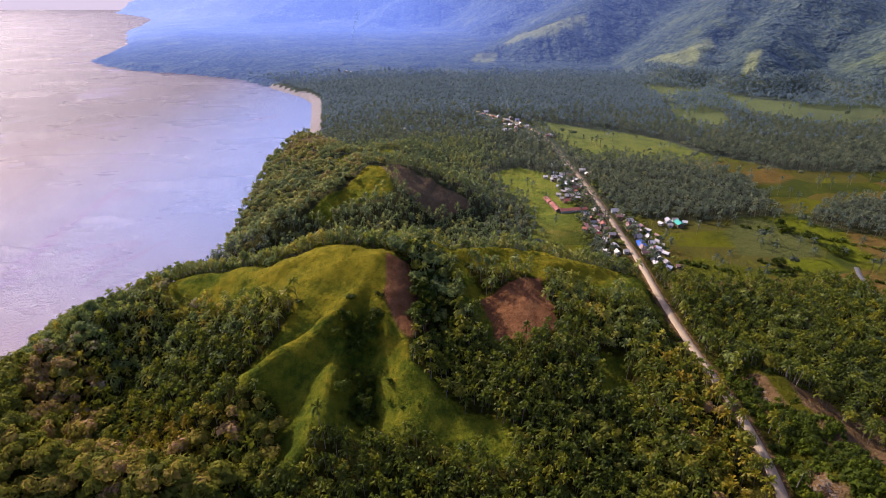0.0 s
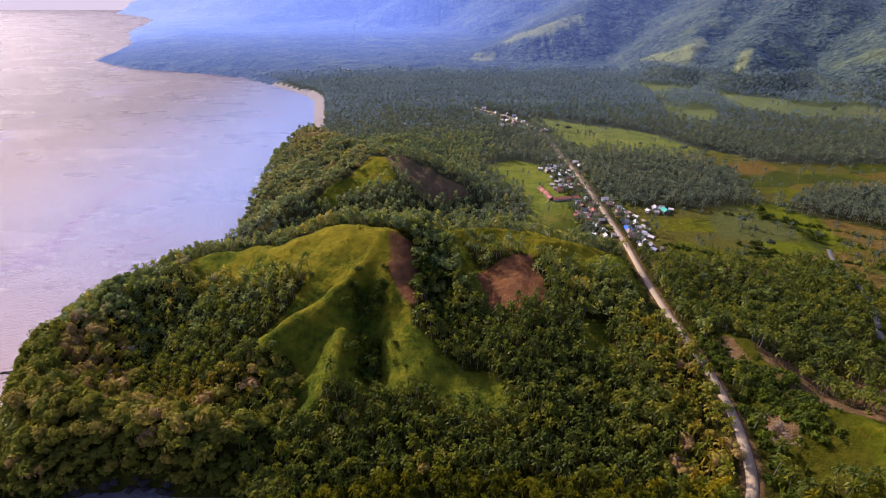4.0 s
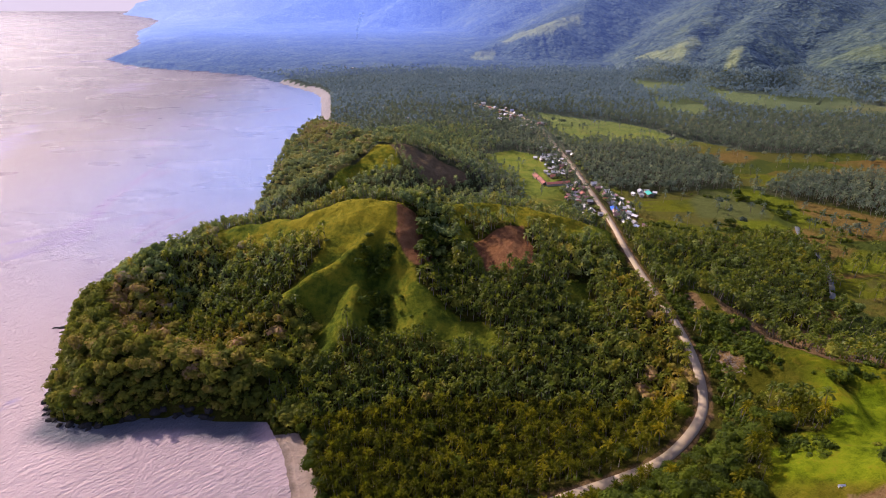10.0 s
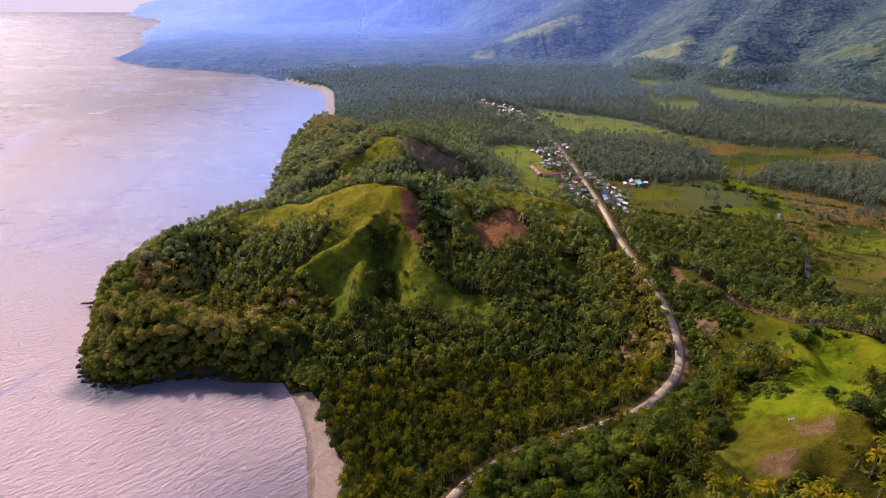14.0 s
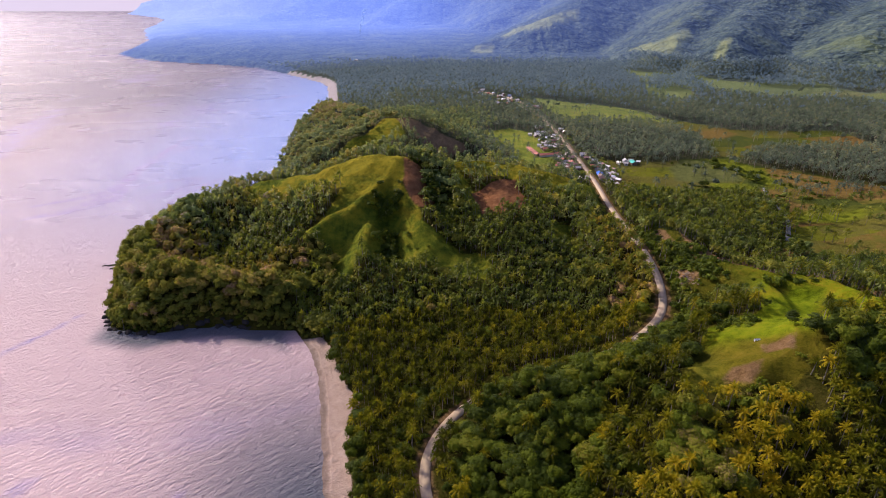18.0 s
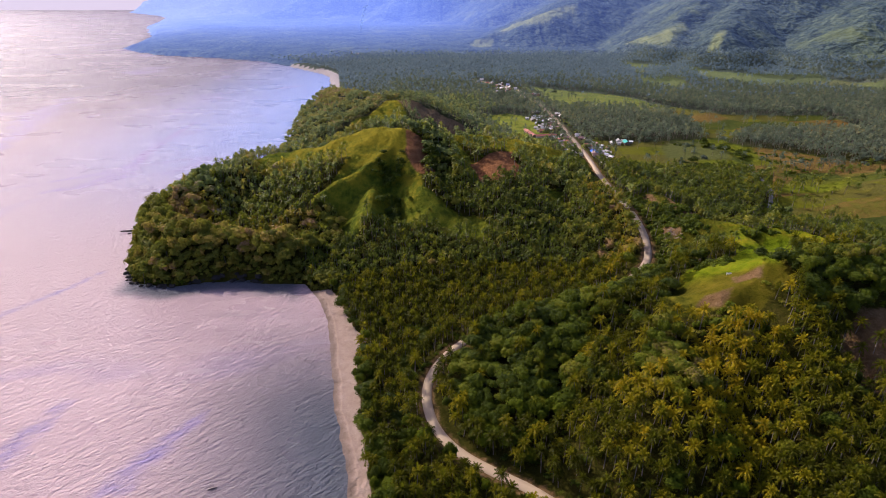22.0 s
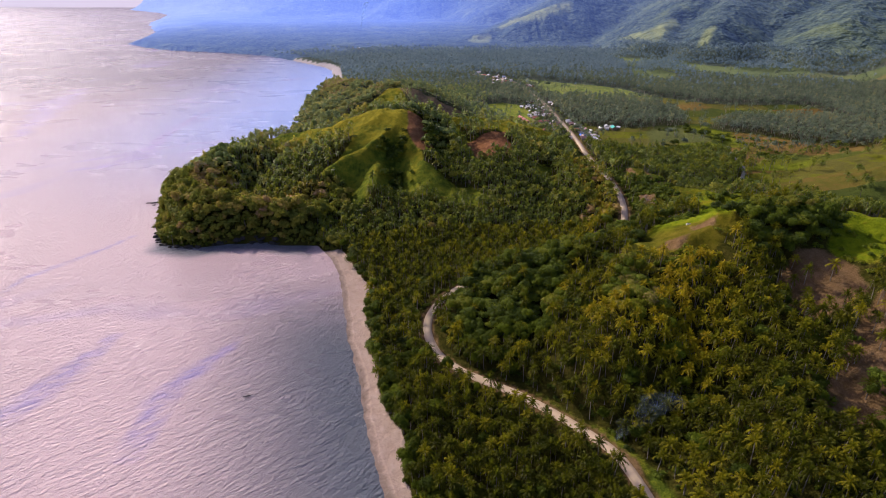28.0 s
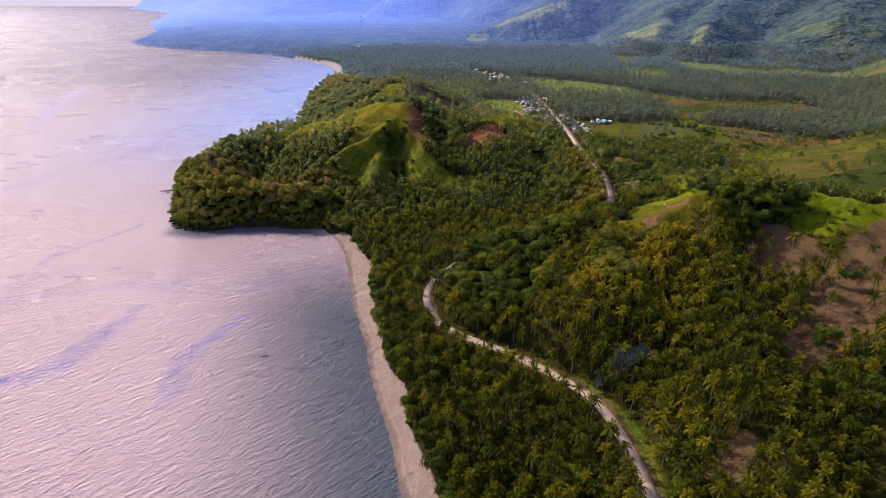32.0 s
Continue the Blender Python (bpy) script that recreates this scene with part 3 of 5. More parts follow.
FAR_GRASS = [
    [(566, 1190), (612, 1256), (628, 1246), (580, 1180)],
    [(184, 116), (196, 140), (240, 118), (330, 122), (330, 92), (204, 104)],
    [(73, -20), (78, -20), (77, 20), (70, 42), (40, 73), (36, 76), (60, 48), (71, 30)],
]
MEADOWS = PEAK_GRASS + RIDGE_GRASS + FAR_GRASS
HOLLOW = [(134, 194), (134, 212), (148, 218), (158, 206), (156, 192), (144, 186)]  # palms in a dip of the grassy ridge
FIELDS = [
    [(54, 684), (87, 709), (119, 678), (123, 634), (128, 580), (122, 510), (112, 462), (78, 452), (70, 500), (78, 550), (74, 590), (60, 620)],
    [(135, 936), (161, 928), (200, 897), (267, 858), (297, 822), (312, 776), (348, 736), (381, 699), (445, 690), (520, 690), (520, 600), (420, 600), (386, 600), (342, 575), (318, 545), (300, 555), (300, 580), (316, 640), (304, 705), (268, 728), (214, 742), (173, 736), (157, 760), (148, 839)],
]
FIELDS += [
    [(165, 566), (194, 550), (234, 551), (289, 562), (314, 550), (354, 519), (394, 488), (448, 444), (560, 400), (560, 300), (420, 230), (321, 250), (250, 290), (222, 308), (236, 330), (266, 356), (284, 394), (290, 424), (272, 431), (248, 427), (224, 422), (201, 431), (173, 416), (153, 422), (157, 478)],
]
FIELDS += [
    [(386, 1270), (442, 1222), (510, 1190), (553, 1112), (607, 1075), (685, 1100), (711, 1060), (732, 1000), (760, 930), (900, 920), (900, 840), (732, 810), (696, 866), (627, 905), (583, 890), (527, 915), (484, 975), (435, 1060), (384, 1110)],
    [(379, 1067), (431, 1067), (451, 1000), (426, 900), (378, 890), (346, 920)],
]
BURNT = [[(20, 370), (58, 384), (60, 344), (44, 334), (28, 336)], [(-32, 372), (-16, 368), (-5, 340), (-16, 324), (-28, 342)]]
BARE = [
    [(-40, 552), (-56, 572), (-33, 576), (-6, 570), (26, 556), (18, 546), (-5, 534), (-23, 534)],
    [(108, 134), (116, 140), (126, 138), (119, 130)],
    [(130, 149), (142, 149), (140, 141), (130, 142)],
    [(150, 262), (200, 238), (262, 236), (286, 262), (240, 296), (190, 314), (160, 306)],
    [(161, 117), (170, 124), (183, 122), (189, 109), (190, 96), (182, 88), (158, 84), (156, 104)],
    [(150, 56), (202, 103), (246, 127), (280, 110), (200, 52), (160, 36), (132, 36)],
]
BARE += [
    [(88, -6), (112, 8), (110, -8), (96, -14)],
    [(40, 184), (70, 176), (88, 180), (84, 172), (44, 172)],
    [(137, 238), (138, 257), (144, 259), (145, 240)],
    [(139, 284), (141, 312), (150, 310), (149, 286)],
]


# plots of the valley fields: dry and tilled, fresh green, grey-green
DRY_PLOTS = [[(325, 502), (342, 529), (356, 514), (391, 482), (450, 450), (420, 420), (368, 424), (359, 445), (342, 459), (333, 480)], [(300, 460), (310, 455), (309, 420), (323, 417), (312, 405), (291, 397), (292, 436)],
             [(233, 447), (243, 434), (234, 421), (225, 427)], [(193, 350), (214, 336), (212, 304), (196, 311)], [(322, 650), (330, 690), (368, 700), (380, 672), (350, 650)]]
FRESH_PLOTS = [[(287, 565), (317, 555), (331, 513), (320, 472), (304, 470), (300, 502)], [(256, 477), (293, 474), (295, 457), (278, 457), (256, 450)], [(286, 392), (350, 396), (336, 374), (280, 376)]]
GREY_PLOTS = [[(228, 483), (237, 526), (261, 555), (280, 552), (302, 508), (293, 480), (263, 477)]]
LIME = [[(118, 184), (141, 180), (160, 198), (184, 218), (196, 212), (178, 190), (162, 168), (147, 147), (134, 154), (118, 168)],
        [(183, 150), (209, 148), (240, 134), (300, 144), (330, 140), (330, 108), (250, 110), (222, 119), (192, 108), (178, 124), (180, 138)]]


def soft_inside(x, y, polys, edge):
    w = np.zeros(x.shape)
    for poly in polys:
        xs, ys = [p[0] for p in poly], [p[1] for p in poly]
        k = (x > min(xs) - 3 * edge) & (x < max(xs) + 3 * edge) & (y > min(ys) - 3 * edge) & (y < max(ys) + 3 * edge)
        if not k.any():
            continue
        px, py = x[k], y[k]
        d, _ = to_line(px, py, poly + poly[:1])
        d = np.where(inside(px, py, poly), d, -d)
        w[k] = np.maximum(w[k], smooth(-edge, edge, d))
    return w


def cover(x, y):
    """Weights of meadow, sand, burnt ground, field and bare soil."""
    jx, jy = x + 3.0 * grain(x, y, 14.0, 51, 2), y + 3.0 * grain(x, y, 14.0, 61, 2)
    near = y < 480
    meadow = soft_inside(jx, jy, MEADOWS, 4.0) * (1 - soft_inside(jx, jy, [HOLLOW], 3.0))
    field = soft_inside(jx, jy, FIELDS, 9.0)
    burnt = soft_inside(jx, jy, BURNT, 3.0)
    bare = soft_inside(jx, jy, BARE, 3.5)
    sd = shore(x, y)
    beachy = np.where((y < 232) & (x > -120) | (y > 790), 1.0, 0.0)
    width = np.where(y < 260, 11.0 + 4 * grain(x, y, 26.0, 71, 2) + 6 * np.exp(-((y - 174) / 9) ** 2) - 4 * np.exp(-((y - 112) / 6) ** 2), np.where(y < 1230, 16, 6))
    sand = smooth(2.5, -2.5, sd - width) * beachy + np.where(sd < 0, 1.0, 0.0) * beachy
    d, _ = to_line(x, y, ROAD)
    verge = smooth(5.6, 3.4, d)
    bare = np.maximum(bare, verge * 0.7)
    return meadow, np.clip(sand, 0, 1), burnt, field, bare


def sheet_mesh(name, xs, ys, zs):
    ny, nx = zs.shape
    gx, gy = np.meshgrid(xs, ys)
    co = np.stack([gx, gy, zs], -1).reshape(-1, 3)
    a = (np.arange(ny - 1)[:, None] * nx + np.arange(nx - 1)[None, :]).ravel()
    quads = np.stack([a, a + 1, a + nx + 1, a + nx], 1)
    return numpy_mesh(name, co, quads)


def numpy_mesh(name, co, faces):
    me = bpy.data.meshes.new(name)
    n = faces.shape[1]
    me.vertices.add(len(co))
    me.vertices.foreach_set("co", np.ascontiguousarray(co, np.float32).ravel())
    me.loops.add(faces.size)
    me.loops.foreach_set("vertex_index", np.ascontiguousarray(faces, np.int32).ravel())
    me.polygons.add(len(faces))
    me.polygons.foreach_set("loop_start", np.arange(0, faces.size, n, dtype=np.int32))
    me.update(calc_edges=True)
    return me


def shade(me, on=True):
    me.polygons.foreach_set("use_smooth", np.full(len(me.polygons), on))


ground_me = sheet_mesh("ground", GX, GY, MZ)
shade(ground_me)
flat_x, flat_y = MX.ravel(), MY.ravel()
meadow_w, sand_w, burnt_w, field_w, bare_w = cover(flat_x, flat_y)
for title, cols in (("cover_a", (meadow_w, sand_w, burnt_w)), ("cover_b", (field_w, bare_w, soft_inside(flat_x, flat_y, LIME, 3.0))),
                    ("cover_c", [soft_inside(flat_x, flat_y, plots, 4.0) for plots in (DRY_PLOTS, FRESH_PLOTS, GREY_PLOTS)])):
    att = ground_me.attributes.new(title, "FLOAT_COLOR", "POINT")
    att.data.foreach_set("color", np.stack([*cols, np.ones_like(bare_w)], 1).astype(np.float32).ravel())
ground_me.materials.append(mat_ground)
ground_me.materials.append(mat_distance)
quad_y = np.repeat(0.5 * (GY[:-1] + GY[1:]), len(GX) - 1)
quad_x = np.tile(0.5 * (GX[:-1] + GX[1:]), len(GY) - 1)
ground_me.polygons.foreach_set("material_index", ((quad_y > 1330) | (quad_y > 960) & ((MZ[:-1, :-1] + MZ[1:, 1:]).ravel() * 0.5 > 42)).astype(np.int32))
ground = tagged(new("ground", ground_me), "hilly green coastal land with grass, groves and a pale beach", "ground", kind="structure")

SX = axis(-4900, -420, 60, 900, 4.0, 1.09, 160)
SY = axis(-500, -60, 640, 4995, 4.0, 1.06, 120)
sx, sy = np.meshgrid(SX, SY)
sea_me = sheet_mesh("sea", SX, SY, np.zeros(sx.shape))
att = sea_me.attributes.new("shore_dark", "FLOAT", "POINT")
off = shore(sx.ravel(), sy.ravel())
# shade and reflection below the headland cliff, put into the water colour
cliff_shade = smooth(-19, -9, off) * smooth(262, 250, sy.ravel()) * smooth(212, 220, sy.ravel()) * smooth(-84, -98, sx.ravel()) * smooth(-212, -198, sx.ravel())
att.data.foreach_set("value", np.maximum(smooth(-105, -2, off) * smooth(-190, -90, sx.ravel()) * smooth(235, 110, sy.ravel()), 0.95 * cliff_shade).astype(np.float32))
att = sea_me.attributes.new("bay", "FLOAT", "POINT")
att.data.foreach_set("value", (smooth(-560, -170, sx.ravel()) * smooth(250, 650, sy.ravel())).astype(np.float32))
# dark lanes of ruffled water, their violet glitter put into colour: (x, y, half width)
LANES = [[(-372, 415, 4), (-340, 436, 9), (-326, 464, 15), (-331, 508, 12), (-342, 568, 8), (-345, 640, 4), (-349, 723, 1)], [(-384, 448, 3), (-348, 470, 6), (-336, 482, 8)], [(-262, 455, 2), (-255, 490, 5), (-238, 532, 2)],
         [(-205, 61, 7), (-187, 72, 9), (-177, 95, 8), (-173, 126, 3)], [(-124, 50, 5), (-123, 78, 7), (-117, 101, 6), (-107, 125, 2)], [(-267, 175, 2), (-248, 218, 3), (-227, 260, 1)], [(-520, 560, 10), (-600, 760, 26), (-640, 900, 8)]]
lane_w = np.zeros(sx.size)
fx, fy = sx.ravel(), sy.ravel()
for line in LANES:
    d, wide = to_line(fx + 5 * grain(fx, fy, 40.0, 81, 2), fy + 5 * grain(fx, fy, 40.0, 83, 2), line)
    lane_w = np.maximum(lane_w, smooth(1.25, 0.55, d / np.maximum(wide, 1.0)))
att = sea_me.attributes.new("lane", "FLOAT", "POINT")
att.data.foreach_set("value", lane_w.astype(np.float32))
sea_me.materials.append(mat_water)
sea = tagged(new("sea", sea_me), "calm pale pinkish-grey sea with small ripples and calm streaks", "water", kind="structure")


# ------------------------------------------------------------------ road
def resample(line, step):
    pts = [np.array(p, float) for p in line]
    # rounded corners
    for _ in range(3):
        cut = [pts[0]]
        for p, q in zip(pts[:-1], pts[1:]):
            cut += [p * 0.75 + q * 0.25, p * 0.25 + q * 0.75]
        pts = cut + [pts[-1]]
    out, left = [pts[0]], step
    for p, q in zip(pts[:-1], pts[1:]):
        n = np.linalg.norm(q - p)
        while left <= n:
            out.append(p + (q - p) * left / n)
            left += step
        left -= n
    return np.array(out)


def ribbon(line, profile):
    """A strip along a line; profile: (offset to the right, height)."""
    t = np.gradient(line[:, :2], axis=0)
    t /= np.linalg.norm(t, axis=1)[:, None]
    side = np.stack([t[:, 1], -t[:, 0]], 1)
    co = [np.concatenate([line[:, :2] + side * o, line[:, 2:3] + h], 1) for o, h in profile]
    co = np.stack(co, 1).reshape(-1, 3)
    m = len(profile)
    a = (np.arange(len(line) - 1)[:, None] * m + np.arange(m - 1)[None, :]).ravel()
    return co, np.stack([a, a + 1, a + m + 1, a + m], 1)


ROAD_LINE = resample(ROAD, 4.0)
co, quads = ribbon(ROAD_LINE, [(-2.25, -0.6), (-2.15, 0.1), (0, 0.15), (2.15, 0.1), (2.25, -0.6)])
road_me = numpy_mesh("road", co, quads)
road_me.materials.append(mat_road)
road = tagged(new("road", road_me), "narrow pale concrete road winding along the coast", "road", kind="structure")

# a narrow stream between the palm belt and the fields
STREAM = [(304, 462), (296, 446), (290, 424), (288, 404), (280, 380), (267, 356), (256, 338)]
stream_line = resample([(*p, ground_z(*p) + 0.25) for p in STREAM], 3.0)
stream_line[:, 2] = height(stream_line[:, 0], stream_line[:, 1]) + 0.3
co, quads = ribbon(stream_line, [(-2.0, -0.5), (-1.3, 0.0), (1.3, 0.0), (2.0, -0.5)])
stream_me = numpy_mesh("stream", co, quads)
m = Nodes("stream_water")
m.bump(m.noise(1.5, 2.0), 0.2, 0.1)
m.set(Base_Color=m.mix(m.noise(0.2, 3.0), (0.09, 0.09, 0.085), (0.15, 0.145, 0.14)), Roughness=0.45, IOR=1.33)
stream_me.materials.append(m.mat)
tagged(new("stream", stream_me), "narrow grey stream winding between palms and fields", "water", kind="structure")

# a glowing sheet added for the pale haze where sea and sky meet, past the last of the water
m = Nodes("sea_haze_glow")
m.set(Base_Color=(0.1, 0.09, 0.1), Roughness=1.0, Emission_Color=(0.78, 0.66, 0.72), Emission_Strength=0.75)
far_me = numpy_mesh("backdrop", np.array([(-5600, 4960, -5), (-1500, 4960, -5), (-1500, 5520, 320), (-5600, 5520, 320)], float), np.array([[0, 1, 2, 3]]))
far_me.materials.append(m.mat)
tagged(new("backdrop", far_me), "glowing sheet in place of pale pink haze over the sea's horizon", "sky", kind="structure")


# ------------------------------------------------------------------ helpers for things and parts
def part(name, me, material, parent=None, label=""):
    """Links a mesh or a bmesh as one object, under a thing or a part."""
    if isinstance(me, bmesh.types.BMesh):
        bm, me = me, bpy.data.meshes.new(name)
        bm.to_mesh(me)
        bm.free()
    if material and not me.materials:
        me.materials.append(material)
    ob = new(name, me)
    if parent:
        ob.parent = parent
    return tagged(ob, label)


def prism(sx, sy, z0, z1, cx=0.0, cy=0.0, bevel=0.0):
    bm = bmesh.new()
    bmesh.ops.create_cube(bm, size=1.0, matrix=Matrix.Translation((cx, cy, (z0 + z1) / 2)) @ Matrix.Diagonal((sx, sy, z1 - z0, 1)))
    if bevel:
        bmesh.ops.bevel(bm, geom=bm.edges[:], offset=bevel, segments=1, affect="EDGES")
    return bm


def join(*pieces):
    """Joins (vertices, triangles) pieces into one."""
    vs, ts, n = [], [], 0
    for v, t in pieces:
        vs.append(v)
        ts.append(t + n)
        n += len(v)
    return np.concatenate(vs), np.concatenate(ts)


def scatter_mesh(name, variants, spots, material):
    """One mesh of many plants. spots: x, y, z, turn, size, tall, tint; variants are used in turn."""
    cos, tris, tints, n = [], [], [], 0
    pick = (np.arange(len(spots)) * 7919) % len(variants)
    for k, (v, t) in enumerate(variants):
        s = spots[pick == k]
        if not len(s):
            continue
        c, d = np.cos(s[:, 3])[:, None], np.sin(s[:, 3])[:, None]
        x = (v[None, :, 0] * c - v[None, :, 1] * d) * s[:, 4:5] + s[:, 0:1]
        y = (v[None, :, 0] * d + v[None, :, 1] * c) * s[:, 4:5] + s[:, 1:2]
        z = v[None, :, 2] * s[:, 5:6] + s[:, 2:3]
        cos.append(np.stack([x, y, z], -1).reshape(-1, 3))
        tris.append((t[None] + (np.arange(len(s)) * len(v))[:, None, None]).reshape(-1, 3) + n)
        tints.append(np.repeat(s[:, 6], len(v)))
        n += len(s) * len(v)
    me = numpy_mesh(name, np.concatenate(cos), np.concatenate(tris))
    att = me.attributes.new("tint", "FLOAT", "POINT")
    att.data.foreach_set("value", np.concatenate(tints).astype(np.float32))
    me.materials.append(material)
    return me


# ------------------------------------------------------------------ palms and trees
rng = np.random.default_rng(7)


def frond(r, turn, rise, length, droop, leaflets, width):
    """One feathered palm leaf: leaflets as slim triangles on both sides of an arching rib."""
    s = np.linspace(0.0, 1.0, leaflets + 1)
    out = length * (s * np.cos(rise) * (1 - 0.22 * s))
    up = length * (s * np.sin(rise) - droop * s ** 2.0)
    tri, vs = [], []
    for k in range(leaflets):
        w = width * (0.55 + 0.6 * math.sin(math.pi * min(1, 0.12 + 0.86 * s[k]))) * (0.8 + 0.4 * r.random())
        mid = min(k + 1.25, leaflets)
        o2, u2 = np.interp(mid, range(leaflets + 1), out), np.interp(mid, range(leaflets + 1), up)
        for side in (-1, 1):
            b = len(vs)
            vs += [(out[k], 0, up[k]), (out[k + 1], 0, up[k + 1]), (o2, side * w, u2 - w * (0.32 + 0.25 * r.random()))]
            tri.append((b, b + 1, b + 2) if side < 0 else (b + 1, b, b + 2))
    v = np.array(vs)
    c, d = math.cos(turn), math.sin(turn)
    return np.stack([v[:, 0] * c - v[:, 1] * d, v[:, 0] * d + v[:, 1] * c, v[:, 2]], 1), np.array(tri)


def palm_crown(r, fronds, leaflets, width=0.55):
    """A compact crown of arching fronds round the origin."""
    out = []
    for k in range(fronds):
        q = k / fronds
        rise = radians(74 - 92 * q + r.uniform(-10, 10))
        out.append(frond(r, k * 2.39996 + r.uniform(-0.25, 0.25), rise, r.uniform(3.9, 5.0), 0.30 + 0.26 * r.random(), leaflets, width))
    return join(*out)


def tube(points, radii, sides=6):
    vs, ts = [], []
    for i, (p, rad) in enumerate(zip(points, radii)):
        for k in range(sides):
            g = 2 * math.pi * k / sides
            vs.append((p[0] + rad * math.cos(g), p[1] + rad * math.sin(g), p[2]))
            if i:
                b, n = (i - 1) * sides, (k + 1) % sides
                ts += [(b + k, b + n, b + sides + n), (b + k, b + sides + n, b + sides + k)]
    return np.array(vs), np.array(ts)


PALM_TALL = 8.6


def palm_trunk(r, sides=6, rings=5):
    s = np.linspace(0, 1, rings)
    lean = np.array([r.uniform(-1, 1), r.uniform(-1, 1)])
    pts = [(lean[0] * (q ** 1.6 - 1), lean[1] * (q ** 1.6 - 1), -0.6 + (PALM_TALL + 0.6) * q) for q in s]
    return tube(pts, 0.26 - 0.11 * s, sides)


def lift(piece, dz):
    return piece[0] + np.array([0, 0, dz]), piece[1]


def random_ball(r, rad, squash, sub=1):
    bm = bmesh.new()
    bmesh.ops.create_icosphere(bm, subdivisions=sub, radius=1.0)
    v = np.array([p.co[:] for p in bm.verts])
    t = np.array([[p.index for p in f.verts] for f in bm.faces])
    bm.free()
    v *= r.uniform(0.72, 1.15, (len(v), 1)) * rad
    v[:, 2] *= squash
    return v, t


def leaf_cloud(r, centre, rad, squash, count, size):
    """Leaf sprays, as small bent triangles, over the upper side of a lobe."""
    d = r.normal(size=(count, 3))
    d /= np.linalg.norm(d, axis=1)[:, None]
    d[:, 2] = np.where(d[:, 2] < -0.35, -d[:, 2], d[:, 2])
    at = centre + d * rad * r.uniform(0.8, 1.12, (count, 1)) * np.array([1, 1, squash])
    a = np.cross(d, r.normal(size=(count, 3)))
    a /= np.linalg.norm(a, axis=1)[:, None] + 1e-9
    b = np.cross(d, a)
    tip = d * 0.45 + a * 0.9
    s = size * r.uniform(0.6, 1.3, (count, 1))
    v = np.stack([at - a * s * 0.5 + b * s * 0.42, at - a * s * 0.5 - b * s * 0.42, at + tip * s * 0.75], 1).reshape(-1, 3)
    return v, np.arange(count * 3).reshape(-1, 3)


def broad_crown(r, lobes, leaves, size, spread=3.2, tall=8.0):
    """Crown of a broad-leaved tree: several uneven lobes of leaf sprays about a dark core."""
    out = []
    for k in range(lobes):
        g, q = r.uniform(0, 6.28), math.sqrt(r.random())
        rad = r.uniform(1.3, 2.3) * spread / 3.2
        c = np.array([spread * 0.72 * q * math.cos(g), spread * 0.72 * q * math.sin(g), tall - 2.0 - 2.2 * q * r.random() + (0.8 if k == 0 else 0)])
        v, t = random_ball(r, rad * 0.72, 0.75)
        out.append((v + c, t))
        if leaves:
            out.append(leaf_cloud(r, c, rad, 0.8, leaves, size))
    return join(*out)


def broad_limbs(r, tall=8.0):
    out = [tube([(0, 0, -0.6), (0.1, 0, tall * 0.3), (0.2, 0.1, tall * 0.62)], [0.34, 0.26, 0.18], 6)]
    for k in range(3):
        g = k * 2.1 + r.uniform(-0.4, 0.4)
        out.append(tube([(0.1, 0, tall * 0.34), (1.0 * math.cos(g), 1.0 * math.sin(g), tall * 0.55), (1.9 * math.cos(g), 1.9 * math.sin(g), tall * 0.75)], [0.17, 0.12, 0.06], 5))
    return join(*out)


# kinds of plants, finest first
NEAR_CROWNS = [palm_crown(rng, 24, 5, 0.62) for _ in range(6)]
NEAR_TRUNKS = [palm_trunk(rng) for _ in range(6)]
NEAR_PALMS = [lift(c, PALM_TALL) for c in NEAR_CROWNS]
MID_PALMS = [lift(palm_crown(rng, 15, 2, 0.95), PALM_TALL) for _ in range(6)]
FAR_PALMS = [lift(palm_crown(rng, 10, 1, 1.7), PALM_TALL) for _ in range(6)]
LOW_TRUNKS = [palm_trunk(rng, 3, 2) for _ in range(4)]
NEAR_BROAD = [broad_crown(rng, 9, 95, 0.62) for _ in range(6)]
MID_BROAD = [broad_crown(rng, 6, 32, 1.0) for _ in range(6)]
LOW_BROAD = [broad_crown(rng, 5, 18, 1.25) for _ in range(6)]
PLAIN_PALMS = [lift(palm_crown(rng, 12, 1, 1.3), PALM_TALL) for _ in range(6)]
FAR_BROAD = [broad_crown(rng, 1, 9, 1.9, 4.2) for _ in range(6)]
NEAR_LIMBS = [broad_limbs(rng) for _ in range(4)]
BUSHES = [broad_crown(rng, 3, 13, 0.9, 1.9, 3.0) for _ in range(5)]


def jittered(x0, x1, y0, y1, step, jit=0.42):
    """Spots on an uneven triangular grid."""
    nx, ny = int((x1 - x0) / step) + 1, int((y1 - y0) / (step * 0.87)) + 1
    gx, gy = np.meshgrid(np.arange(nx) * step + x0, np.arange(ny) * step * 0.87 + y0)
    gx = gx + (np.arange(ny) % 2)[:, None] * step * 0.5
    x = (gx + rng.uniform(-jit, jit, gx.shape) * step).ravel()
    y = (gy + rng.uniform(-jit, jit, gy.shape) * step).ravel()
    return x, y


YELLOW = [[(67, 70), (65, 94), (80, 113), (95, 131), (122, 128), (128, 117), (110, 99), (98, 73)], [(-165, 392), (-131, 388), (-108, 376), (-94, 348), (-126, 353), (-149, 352), (-156, 338), (-169, 358)], [(72, 66), (90, 110), (104, 134), (146, 130), (142, 90), (104, 56)], [(84, 186), (120, 200), (126, 300), (110, 330), (96, 280), (100, 220)],
          [(-160, 400), (-100, 396), (-110, 350), (-160, 350)]]


